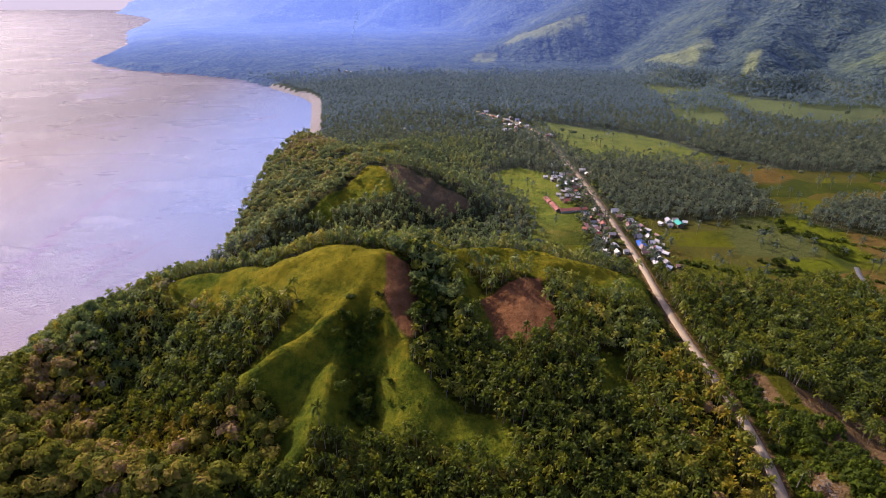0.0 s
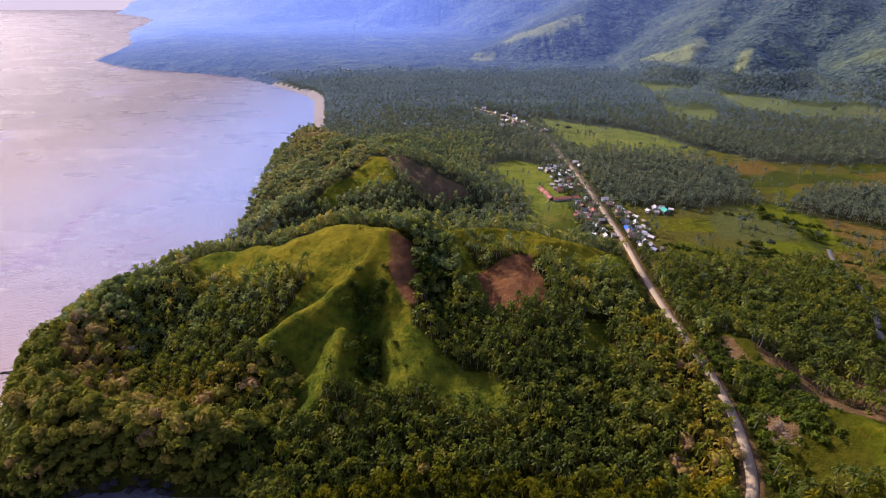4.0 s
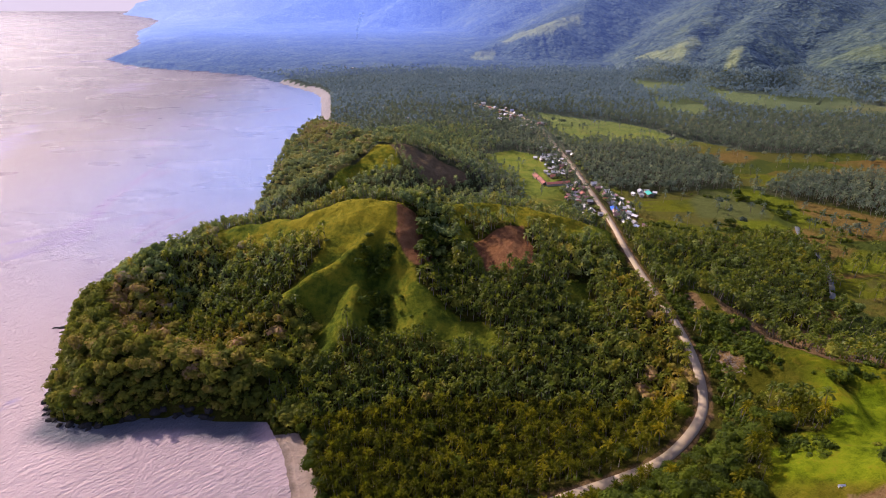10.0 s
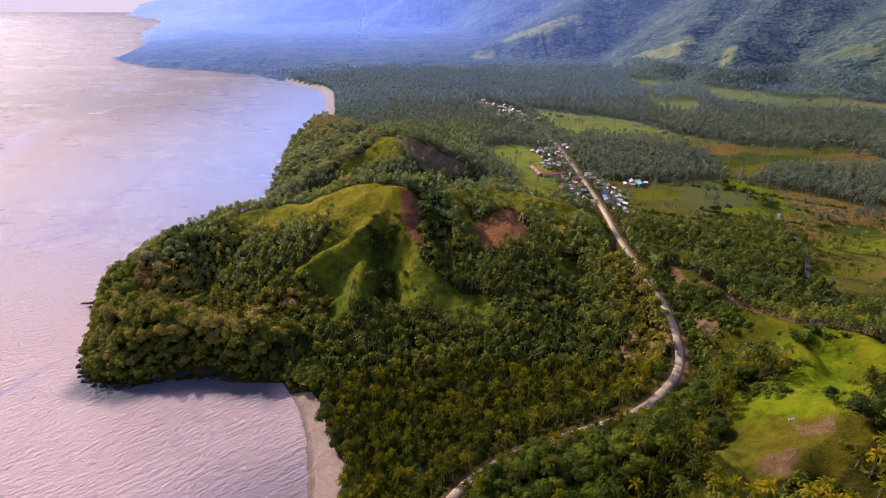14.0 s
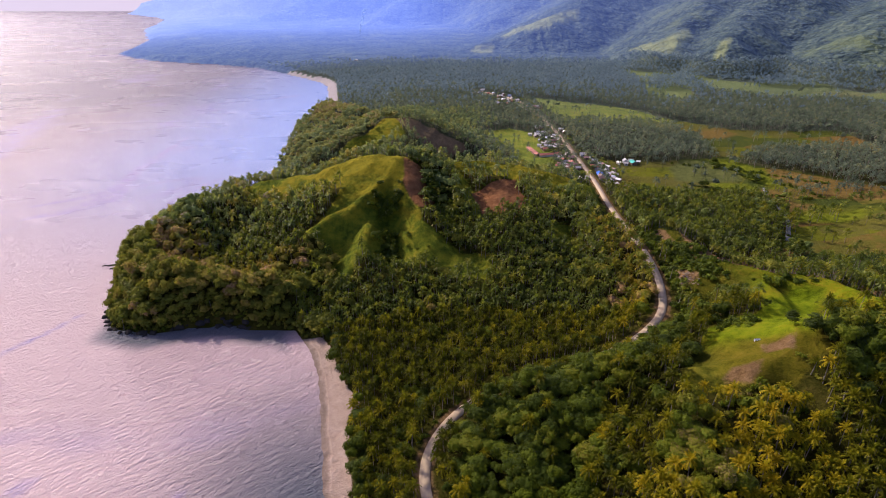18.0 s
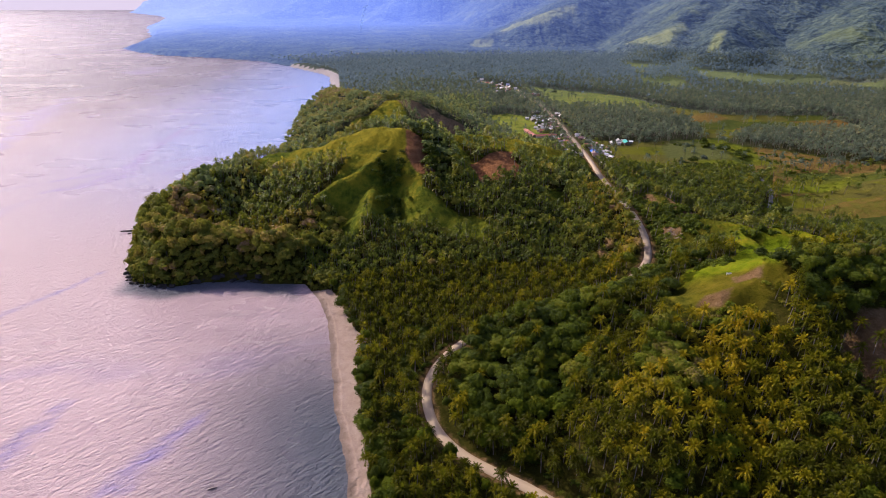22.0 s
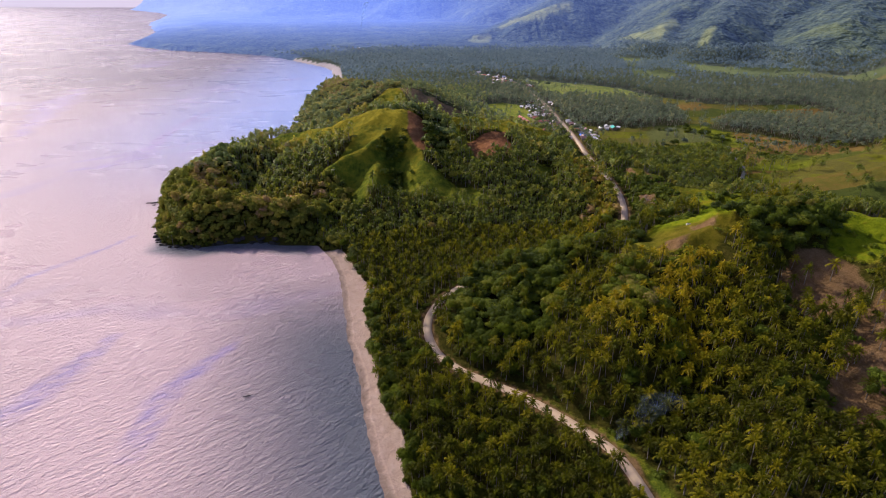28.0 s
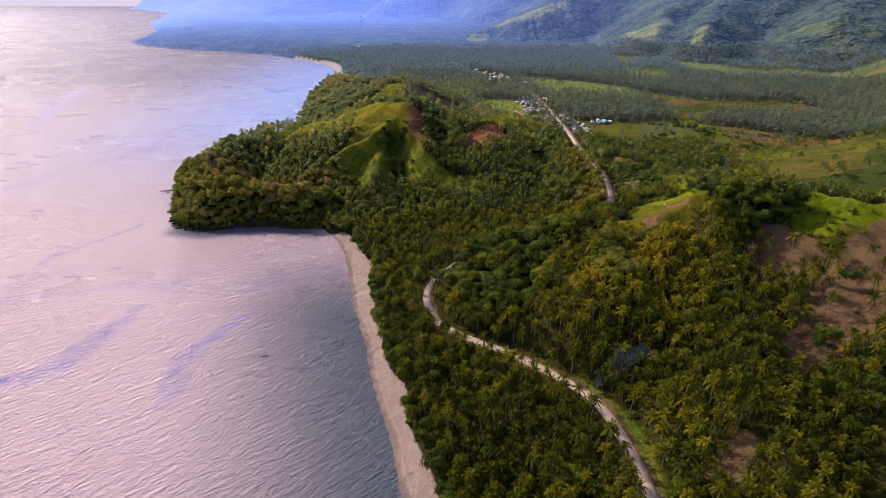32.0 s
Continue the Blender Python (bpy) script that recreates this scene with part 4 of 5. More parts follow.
LUSH = [[(0, 100), (0, 130), (14, 158), (70, 160), (70, 120), (30, 84)], [(-148, 294), (-126, 302), (-104, 298), (-87, 294), (-94, 283), (-117, 270), (-133, 258)], [(140, 128), (140, 150), (190, 152), (200, 130)], [(170, 100), (190, 140), (300, 124), (300, 96)]]


HEADLAND = [(-260, 225), (-60, 232), (-66, 282), (-118, 300), (-200, 340), (-270, 340)]
WITHERED = [[(-216, 334), (-201, 350), (-180, 345), (-168, 324), (-168, 300), (-202, 308)], [(-180, 745), (-140, 760), (-110, 700), (-130, 640), (-170, 690)]]


def dry_and_haze(x, y):
    """Where the leaves are yellower, or lightened in place of haze."""
    w = 0.36 * soft_inside(x, y, YELLOW, 14.0) + 0.10 * smooth(0, 0.5, grain(x, y, 40.0, 17, 3))
    w = w + 0.16 * soft_inside(x, y, LUSH, 8.0) + 0.26 * soft_inside(x, y, YELLOW[:1], 10.0) + 0.2 * soft_inside(x, y, LUSH[1:2], 8.0)
    # the headland and upper slope terms lighten leaves in place of haze
    w = w + 0.45 * soft_inside(x, y, WITHERED, 9.0) + 0.16 * soft_inside(x, y, [HEADLAND], 20.0)
    w = w + 0.10 * smooth(150, 240, y) + 0.05 * smooth(50, 90, x) * smooth(230, 190, y)
    w = w - 0.14 * smooth(70, 10, y)
    return w * smooth(900, 700, y)


def spots_of(x, y, size=(0.85, 1.15), tall=(0.7, 1.25)):
    n = len(x)
    z = height(x, y) - 0.15
    sz = rng.uniform(*size, n)
    return np.stack([x, y, z, rng.uniform(0, 6.283, n), sz, rng.uniform(*tall, n), np.clip(rng.random(n) ** 1.5 * 0.64 + dry_and_haze(x, y), 0, 1)], 1)


def in_sight(x, y, pad=25.0):
    """Within the wedge of land that the flight looks over."""
    return (np.abs(x) < 0.84 * (y + 150) + pad) & (y > -48)


def free_ground(x, y, road_gap=5.2):
    meadow, sand, burnt, field, bare = cover(x, y)
    d, _ = to_line(x, y, ROAD)
    sd = shore(x, y)
    return meadow, field, burnt, bare, (sand < 0.5) & (sd > 1.5) & (d > road_gap)


def clear_of_houses(x, y):
    ok = np.ones(len(x), bool)
    for hx, hy, reach in HOUSE_LOTS:
        ok &= np.hypot(x - hx, y - hy) > reach
    return ok


def broad_share(x, y):
    """How much of the wood is broad-leaved rather than palms."""
    s = 0.06 + 0.25 * smooth(0.15, 0.5, grain(x, y, 50.0, 91, 3))
    s = np.maximum(s, 0.97 * soft_inside(x, y, [[(-250, 230), (-80, 236), (-95, 272), (-140, 284), (-176, 312), (-190, 356), (-172, 425), (-260, 440)]], 12))
    s = np.maximum(s, 0.92 * soft_inside(x, y, [[(10, 100), (0, 130), (14, 155), (60, 170), (110, 180), (108, 160), (60, 140), (60, 110), (30, 90)]], 8))
    s = np.maximum(s, 0.9 * soft_inside(x, y, [[(-60, 372), (-30, 300), (-10, 330), (-20, 380)], [(-12, 390), (-14, 340), (10, 330), (10, 390)]], 6))
    s = np.maximum(s, 0.85 * soft_inside(x, y, [[(-210, 480), (-60, 520), (-60, 700), (-150, 800), (-220, 780)]], 20))
    s = np.maximum(s, 0.9 * soft_inside(x, y, [[(150, 144), (188, 154), (200, 132), (170, 122), (148, 128)], [(88, 190), (112, 192), (128, 198), (138, 196), (110, 176), (92, 180)]], 5))
    s = np.maximum(s, 0.75 * smooth(20, 14, shore(x, y)) * (y < 240))
    s = np.maximum(s, 0.8 * smooth(1250, 1500, y))
    s = np.maximum(s, 0.7 * soft_inside(x, y, [[(76, 84), (74, 112), (94, 128), (100, 104), (96, 82)]], 6))
    return s


# ------------------------------------------------------------------ the village
ROOFS = {
    "white": plain("roof_white", (0.66, 0.61, 0.59), 0.45, 0.12, 0.5, 0.0),
    "grey": plain("roof_grey", (0.40, 0.36, 0.34), 0.45, 0.25, 0.5, 0.2),
    "red": plain("roof_red", (0.32, 0.17, 0.16), 0.6, 0.3, 0.5),
    "rust": plain("roof_rust", (0.36, 0.12, 0.085), 0.7, 0.3, 0.5),
    "blue": plain("roof_blue", (0.04, 0.14, 0.62), 0.5, 0.2, 0.5),
    "pale": plain("roof_pale_blue", (0.46, 0.48, 0.60), 0.5, 0.2, 0.5),
    "teal": plain("roof_teal", (0.03, 0.36, 0.28), 0.5, 0.2, 0.5),
    "sand": plain("roof_sand", (0.52, 0.42, 0.32), 0.6, 0.2, 0.5),
}
LOOK = {"white": "shiny whitish metal", "grey": "grey corrugated metal", "red": "dark red metal", "rust": "rusty orange-red metal",
        "blue": "bright blue metal", "pale": "pale blue metal", "teal": "teal green metal", "sand": "sand-coloured metal"}
WALLS = [plain("wall_cream", (0.42, 0.35, 0.27), 0.85), plain("wall_white", (0.48, 0.46, 0.43), 0.85), plain("wall_timber", (0.22, 0.15, 0.10), 0.85)]
mat_glass = plain("dark_window", (0.03, 0.035, 0.04), 0.25, 0.2, 1.0, 0.0, 0.6)
mat_door = plain("door_wood", (0.16, 0.09, 0.05), 0.7)


def gable_walls(w, d, h, rise):
    bm = bmesh.new()
    x, y = w / 2, d / 2
    v = [bm.verts.new(c) for c in ((-x, -y, -1.2), (x, -y, -1.2), (x, y, -1.2), (-x, y, -1.2), (-x, -y, h), (x, -y, h), (x, y, h), (-x, y, h), (0, -y, h + rise), (0, y, h + rise))]
    for f in ((0, 1, 5, 8, 4), (2, 3, 7, 9, 6), (1, 2, 6, 5), (3, 0, 4, 7), (4, 8, 9, 7), (8, 5, 6, 9), (3, 2, 1, 0)):
        bm.faces.new([v[k] for k in f])
    return bm


def gable_roof(w, d, h, rise, over=0.6, thick=0.1):
    """Two ribbed slopes with an overhang."""
    bm = bmesh.new()
    slope = rise / (w / 2)
    n = max(6, int(d * 1.2))
    for side in (-1, 1):
        rows = []
        for k in range(n + 1):
            y = -d / 2 - over + (d + 2 * over) * k / n
            rib = 0.05 if k % 2 else 0.0
            e = w / 2 + over
            rows.append([bm.verts.new((0, y, h + rise + 0.08 + rib)), bm.verts.new((side * e, y, h + rise - slope * e + 0.08 + rib)),
                         bm.verts.new((side * e, y, h + rise - slope * e + 0.08 - thick)), bm.verts.new((0, y, h + rise + 0.08 - thick))])
        for a, b in zip(rows[:-1], rows[1:]):
            for i, j in ((0, 1), (1, 2), (2, 3)):
                f = [a[i], a[j], b[j], b[i]]
                bm.faces.new(f if side < 0 else f[::-1])
        bm.faces.new(rows[0])
        bm.faces.new(rows[-1][::-1])
    return bm


HOUSE_CACHE = {}


def house_meshes(w, d, h, rise):
    key = (w, d, h, rise)
    if key not in HOUSE_CACHE:
        made = []
        for bm in (gable_walls(w, d, h, rise), gable_roof(w, d, h, rise), prism(0.9, 0.12, 0, 2.05, w * 0.18, -d / 2 - 0.03), prism(1.1, 0.1, 1.0, 2.0, -w * 0.22, -d / 2 - 0.03), prism(0.1, 1.2, 1.0, 2.0, w / 2 + 0.03, d * 0.15), prism(0.1, 1.2, 1.0, 2.0, -w / 2 - 0.03, -d * 0.1)):
            me = bpy.data.meshes.new("piece")
            bm.to_mesh(me)
            bm.free()
            made.append(me)
        HOUSE_CACHE[key] = made
    return HOUSE_CACHE[key]


def house(x, y, roof, w=7.0, d=8.0, turn=0.0, h=2.9, rise=1.5, label=""):
    wall_me, roof_me, door_me, win_me, side_me, other_me = house_meshes(w, d, h, rise)
    thing = tagged(new("house"), label or "small village house with a " + LOOK[roof] + " roof", "house", "village houses")
    thing.matrix_basis = pose(x, y, ground_z(x, y), 0, 0, turn)
    k = int(abs(x * 7 + y * 3)) % 3
    for name, me, mat, slot in (("wall", wall_me, WALLS[k], 0), ("roof", roof_me, ROOFS[roof], 0), ("door", door_me, mat_door, 0), ("window", win_me, mat_glass, 0), ("window", side_me, mat_glass, 0), ("window", other_me, mat_glass, 0)):
        me2 = me
        if not me.materials:
            me.materials.append(mat)
        ob = new(name, me2)
        ob.parent = thing
        ob.material_slots[0].link = "OBJECT"
        ob.material_slots[0].material = mat
    HOUSE_LOTS.append((x, y, max(w, d) * 0.5 + 0.6))
    return thing


HOUSE_LOTS = []
W_SIDE = [(131, 704, "white"), (119, 664, "white"), (129, 673, "white"), (123, 655, "white"), (133, 658, "grey"), (127, 640, "pale"), (135, 645, "white"), (126, 625, "white"), (134, 630, "red"), (122, 608, "white"),
          (134, 611, "white"), (129, 561, "white"), (137, 563, "grey"), (138, 549, "red"), (130, 541, "grey"), (136, 533, "rust"), (129, 528, "red"), (136, 521, "red"), (128, 516, "rust"), (137, 509, "grey"), (134, 489, "white"), (133, 479, "grey")]
E_SIDE = [(153, 684, "white"), (155, 671, "white"), (154, 562, "white"), (155, 550, "red"), (163, 547, "white"), (158, 538, "red"), (156, 529, "red"), (164, 531, "grey"), (155, 519, "rust"), (158, 510, "grey"), (167, 510, "white"), (166, 500, "white"),
          (156, 494, "blue"), (154, 485, "red"), (163, 487, "grey"), (153, 476, "red"), (162, 474, "white"), (157, 463, "white"), (165, 464, "grey"), (196, 545, "white"), (203, 539, "teal")]
FAR_END = [(87, 948, "pale"), (98, 926, "white"), (112, 927, "pale"), (99, 905, "white"), (96, 870, "white"), (88, 878, "white"), (106, 888, "red"), (121, 890, "white"), (124, 832, "sand"), (126, 813, "white"), (147, 842, "white"), (59, 966, "white"),
           (70, 984, "white"), (36, 1012, "white"), (17, 1025, "white"), (-52, 862, "white"), (-232, 1416, "white"), (-214, 1400, "white"), (-203, 1390, "white"), (-53, 886, "white"), (104, 942, "grey"), (114, 905, "white"), (118, 845, "grey")]
village_rng = random.Random(4)
for hx, hy, roof in W_SIDE + E_SIDE + FAR_END:
    w, d = village_rng.choice([(3.8, 4.8), (4.0, 5.6), (3.4, 4.4), (4.4, 6.0)])
    if roof == "teal":
        w, d = 5.5, 8.0
    if roof == "blue":
        w, d = 6.0, 9.0
    turn = (90 if village_rng.random() < 0.45 else 0) + village_rng.uniform(-9, 9)
    house(hx, hy, roof, w, d, turn, 2.9, village_rng.choice([1.2, 1.6]))

# lean-tos and smaller houses crowd behind the first rows
for hx, hy, roof in W_SIDE + E_SIDE + FAR_END[:12]:
    for _ in range(5):
        sx_, sy_ = hx + village_rng.choice([-1, 1]) * village_rng.uniform(4.5, 9), hy + village_rng.uniform(-7, 7)
        d, _z = to_line(np.array([sx_]), np.array([sy_]), ROAD)
        if d[0] > 5.5 and village_rng.random() < 0.8 and all(math.hypot(sx_ - q[0], sy_ - q[1]) > q[2] + 1.9 for q in HOUSE_LOTS):
            house(sx_, sy_, village_rng.choice(["white", "white", "grey", "red", "grey", "rust", "pale"]), village_rng.choice([2.8, 3.4]), village_rng.choice([3.4, 4.2]), village_rng.uniform(0, 90), 2.4, 0.9)


def school_wing(x, y, length, turn, label):
    thing = house(x, y, "rust", 4.8, length, turn, 2.5, 1.3, label)
    for k in range(int(length / 4)):
        px = -length / 2 + 2 + k * 4
        part("veranda_post", prism(0.2, 0.2, 0, 2.2, 2.85, px), WALLS[1], thing)
    return thing


school_wing(101, 597, 12.0, 10, "school wing with a faded red metal roof")
school_wing(104.5, 580, 18.0, 10, "long school wing with a faded red metal roof and veranda")
school_wing(119.5, 572.5, 25.0, -78, "long school wing with a rusty red roof beside the playing field")
school_wing(119, 596, 8.0, -70, "small school block with a dark red roof")


# ------------------------------------------------------------------ groves and woods
CAP_FRONT = [(100, 114), (140, 116), (150, 136), (130, 131), (94, 134)]
FOLDS = [(-46, 334), (-34, 340), (-30, 318), (-16, 296), (8, 282), (4, 274), (-20, 280), (-44, 282), (-48, 306)]
LOW_GROWTH = [(178, 98), (180, 126), (196, 140), (240, 118), (330, 122), (330, 92)]
# ground cleared to keep road and far houses in the camera's view, and the grassy knoll
KNOLL = [(134, 226), (138, 322), (156, 322), (164, 262), (160, 240)]
CLEARING = [[(90, 182), (122, 184), (132, 226), (136, 262), (137, 330), (128, 330), (126, 262), (122, 238), (112, 222), (92, 198)],
            [(112, 326), (131, 326), (137, 400), (145, 480), (146, 520), (134, 520), (127, 440), (118, 390), (112, 350)],
            [(84, 850), (126, 845), (130, 900), (112, 940), (64, 980), (48, 962), (78, 900)]]
# the near stretch of land, seen at its finest
x, y = jittered(-260, 330, -45, 440, 4.5)
meadow, field, burnt, bare, ok = free_ground(x, y, np.where(y < 110, 6.0, 4.4))
thin = np.clip(meadow * 1.02 + burnt * (0.97 - 0.25 * (x > 140)) + 0.7 * soft_inside(x, y, [CAP_FRONT], 4.0) + bare * (0.85 - 0.2 * (y > 230)) + field * (0.97 - 0.55 * smooth(0.0, 0.25, grain(x, y, 24.0, 47, 2))) + soft_inside(x, y, CLEARING, 3.0), 0, 1)
keep = ok & in_sight(x, y) & (rng.random(len(x)) > thin) & clear_of_houses(x, y)
keep &= ~((x > 285) & (y > 300) & (rng.random(len(x)) < 0.6))
keep &= ~((soft_inside(x, y, [LOW_GROWTH], 4.0) > 0.5) & (rng.random(len(x)) < 0.93))
x, y = x[keep], y[keep]
is_broad = rng.random(len(x)) < broad_share(x, y)
dist = np.hypot(x, y + 90)
palms = spots_of(x[~is_broad], y[~is_broad], (0.72, 1.0))
broads = spots_of(x[is_broad], y[is_broad], (0.6, 1.5), (0.7, 1.4))
grown = soft_inside(broads[:, 0], broads[:, 1], [HEADLAND], 14.0) * (rng.random(len(broads)) < 0.45)
inner = smooth(3, 12, shore(broads[:, 0], broads[:, 1]))
broads[:, 4] *= (1 + 0.3 * grown * inner) * (0.72 + 0.28 * inner)
broads[:, 5] *= 1 + 0.45 * grown * inner
pd, bd = dist[~is_broad], dist[is_broad]
NEAR_REACH = 330.0

# the palms and trees that the flight passes nearest stand singly
order = np.argsort(pd)
single, rest = palms[order[:280]], palms[order[280:]]
rest_d = pd[order[280:]]
crown_meshes, trunk_meshes = [], []
for c, t in zip(NEAR_CROWNS, NEAR_TRUNKS):
    m1, m2 = numpy_mesh("crown", *lift(c, PALM_TALL)), numpy_mesh("trunk", *t)
    m1.materials.append(mat_palm_one)
    m2.materials.append(mat_trunk)
    shade(m2)
    crown_meshes.append(m1)
    trunk_meshes.append(m2)
palm_singles = []
for k in range(6):
    thing = tagged(new("coconut_palm"), "tall coconut palm with arching yellow-green fronds", "palm tree", "coconut palms")
    part("trunk", trunk_meshes[k], None, thing)
    part("crown", crown_meshes[k], None, thing)
    palm_singles.append(thing)
for n, s in enumerate(single):
    if n < 6:
        for piece in palm_singles[n].children:
            piece.color = (s[6], s[6], s[6], 1)
    m = Matrix.LocRotScale(Vector(s[:3]), Euler((0, 0, s[3])), Vector((s[4], s[4], s[5])))
    if n < 6:
        palm_singles[n].matrix_basis = m
    else:
        twin = copy_thing(palm_singles[n % 6], m)
        twin.scale = (s[4], s[4], s[5])
        for piece in twin.children:
            piece.color = (s[6], s[6], s[6], 1)

order = np.argsort(bd)
single_b, rest_b = broads[order[:150]], broads[order[150:]]
rest_bd = bd[order[150:]]
tree_singles = []
for k in range(6):
    thing = tagged(new("broadleaf_tree"), "bushy dark green broadleaf tree on the hillside", "tree", "broadleaf trees")
    m1, m2 = numpy_mesh("crown", *NEAR_BROAD[k]), numpy_mesh("trunk", *NEAR_LIMBS[k % 4])
    m1.materials.append(mat_broad_one)
    m2.materials.append(mat_bark)
    part("trunk", m2, None, thing)
    part("crown", m1, None, thing)
    tree_singles.append(thing)
for n, s in enumerate(single_b):
    m = Matrix.LocRotScale(Vector(s[:3]), Euler((0, 0, s[3])), Vector((s[4], s[4], s[5])))
    if n < 6:
        tree_singles[n].matrix_basis = m
    else:
        twin = copy_thing(tree_singles[n % 6], m)
        twin.scale = (s[4], s[4], s[5])
        for piece in twin.children:
            piece.color = (s[6], s[6], s[6], 1)


def stuff(name, me, label, category):
    return tagged(new(name, me), label, category, kind="stuff")


# farther slope trees get hazed leaves; the headland's shaded front keeps darker ones
near, in_haze = rest_d < NEAR_REACH, rng.random(len(rest_d)) < smooth(405, 500, rest_d) * smooth(150, 100, rest[:, 0]) * (1 - soft_inside(rest[:, 0], rest[:, 1], [HEADLAND], 12.0))
stuff("palm_grove", scatter_mesh("palm_grove", NEAR_PALMS, rest[near], mat_palm_near), "dense grove of coconut palms with feathered fronds", "palm grove")
stuff("palm_trunks", scatter_mesh("palm_trunks", LOW_TRUNKS, rest, mat_trunk), "slender grey trunks of the coconut grove", "palm trunks")
stuff("hillside_palms", scatter_mesh("hillside_palms", MID_PALMS, rest[~near & in_haze], mat_hill_palm), "coconut palms covering the hill slopes", "palm grove")
stuff("front_palms", scatter_mesh("front_palms", MID_PALMS, rest[~near & ~in_haze], mat_palm), "coconut palms at the foot of the hill", "palm grove")
near, in_haze = rest_bd < NEAR_REACH, rng.random(len(rest_bd)) < smooth(380, 480, rest_bd) * (1 - 0.9 * soft_inside(rest_b[:, 0], rest_b[:, 1], [HEADLAND], 12.0))
stuff("headland_trees", scatter_mesh("headland_trees", NEAR_BROAD, rest_b[near], mat_broad), "dense broadleaf trees on the hill", "woodland")
stuff("hillside_trees", scatter_mesh("hillside_trees", MID_BROAD, rest_b[~near & in_haze], mat_hill_broad), "broadleaf trees covering headland and slopes", "woodland")

stuff("cliff_trees", scatter_mesh("cliff_trees", MID_BROAD, rest_b[~near & ~in_haze], mat_dry), "dark broadleaf trees on the steep headland", "woodland")

# clumps of big trees in the folds below the peak and on the near ridge
CLUMPS = [((-40, 330), (8, 6), 26), ((-8, 352), (5, 13), 34), ((-12, 388), (6, 8), 26), ((4, 330), (5, 9), 16), ((-38, 302), (6, 9), 18), ((168, 140), (12, 6), 46), ((152, 146), (5, 6), 20), ((186, 136), (10, 5), 26), ((90, 184), (10, 4), 18), ((20, 140), (9, 10), 36), ((34, 118), (9, 12), 36), ((52, 136), (8, 9), 24), ((285, 529), (4, 4), 6), ((296, 508), (3, 5), 6), ((302, 482), (4, 5), 8), ((247, 464), (3, 3), 4), ((251, 322), (7, 6), 16)]
pts = np.array([(c[0] + rng.normal() * r[0] * 0.6, c[1] + rng.normal() * r[1] * 0.6) for c, r, n in CLUMPS for _ in range(n)])
d, _ = to_line(pts[:, 0], pts[:, 1], ROAD)
clumps = spots_of(pts[d > 6.0, 0], pts[d > 6.0, 1], (0.6, 1.25), (0.55, 1.15))
clumps[:, 6] *= 0.45
stuff("ridge_thicket", scatter_mesh("ridge_thicket", MID_BROAD, clumps, mat_broad), "dark green thicket of broadleaf trees in the folds of the hills", "woodland")

# undergrowth
x, y = jittered(-245, 300, -40, 430, 6.7, 0.5)
meadow, field, burnt, bare, ok = free_ground(x, y, 4.3)
keep = ok & in_sight(x, y) & (rng.random(len(x)) > np.clip(meadow * np.where(x > 125, 0.92 - 0.4 * soft_inside(x, y, [KNOLL], 4.0) - 0.45 * soft_inside(x, y, [LOW_GROWTH], 6.0), 0.995 - 0.72 * soft_inside(x, y, [FOLDS], 5.0)) + bare * 0.85 + burnt * 0.95 + field * 0.97, 0, 1))
stuff("undergrowth", scatter_mesh("undergrowth", BUSHES, spots_of(x[keep], y[keep], (0.5, 1.3), (0.5, 1.2)), mat_broad), "low green bushes under the palms", "undergrowth")

# trees and scrub that hang over the foot of the headland's cliff
x, y = jittered(-255, -70, 225, 440, 2.9, 0.5)
sd = shore(x, y)
keep = (sd > 1.8) & (sd < 13) & (cover(x, y)[1] < 0.4)
stuff("cliff_scrub", scatter_mesh("cliff_scrub", BUSHES, spots_of(x[keep], y[keep], (0.5, 1.1), (0.7, 1.7)), mat_dry), "dark scrub hanging over the foot of the sea cliff", "bushes")

# bushes that cling to the knoll beside the road
THICKETS = [((139, 296), (4, 22), 70), ((152, 250), (5, 12), 60), ((134, 218), (5, 12), 45), ((158, 262), (5, 14), 40), ((124, 196), (10, 6), 60), ((134, 178), (7, 6), 26), ((120, 122), (14, 5), 60), ((146, 272), (5, 16), 70), ((136, 244), (3, 14), 50), ((186, 222), (12, 5), 14), ((255, 329), (9, 7), 40), ((243, 452), (8, 4), 12)]
pts = np.array([(c[0] + rng.normal() * r[0] * 0.6, c[1] + rng.normal() * r[1] * 0.6) for c, r, n in THICKETS for _ in range(n)])
d, _ = to_line(pts[:, 0], pts[:, 1], ROAD)
bushes = spots_of(pts[d > 4.6, 0], pts[d > 4.6, 1], (0.6, 1.8), (0.6, 1.8))
bushes[:, 6] *= 0.8
stuff("knoll_bushes", scatter_mesh("knoll_bushes", BUSHES, bushes, mat_broad), "dark green bushes on the grassy knoll beside the road", "bushes")

ORCHARD = [(230, 300), (460, 300), (560, 480), (380, 480), (290, 440), (240, 400)]
# the valley and the second hill
x, y = jittered(-230, 980, 440, 1000, 5.9)
meadow, field, burnt, bare, ok = free_ground(x, y, 6.0)
thin = np.clip(meadow * 0.95 + burnt * 0.9 + bare + field * (0.955 - 0.6 * soft_inside(x, y, [ORCHARD], 15.0) * smooth(0.0, 0.25, grain(x, y, 24.0, 47, 2))) + 0.9 * soft_inside(x, y, CLEARING, 4.0), 0, 1)
keep = ok & in_sight(x, y) & (rng.random(len(x)) > thin) & clear_of_houses(x, y)
x, y = x[keep], y[keep]
is_broad = rng.random(len(x)) < broad_share(x, y)
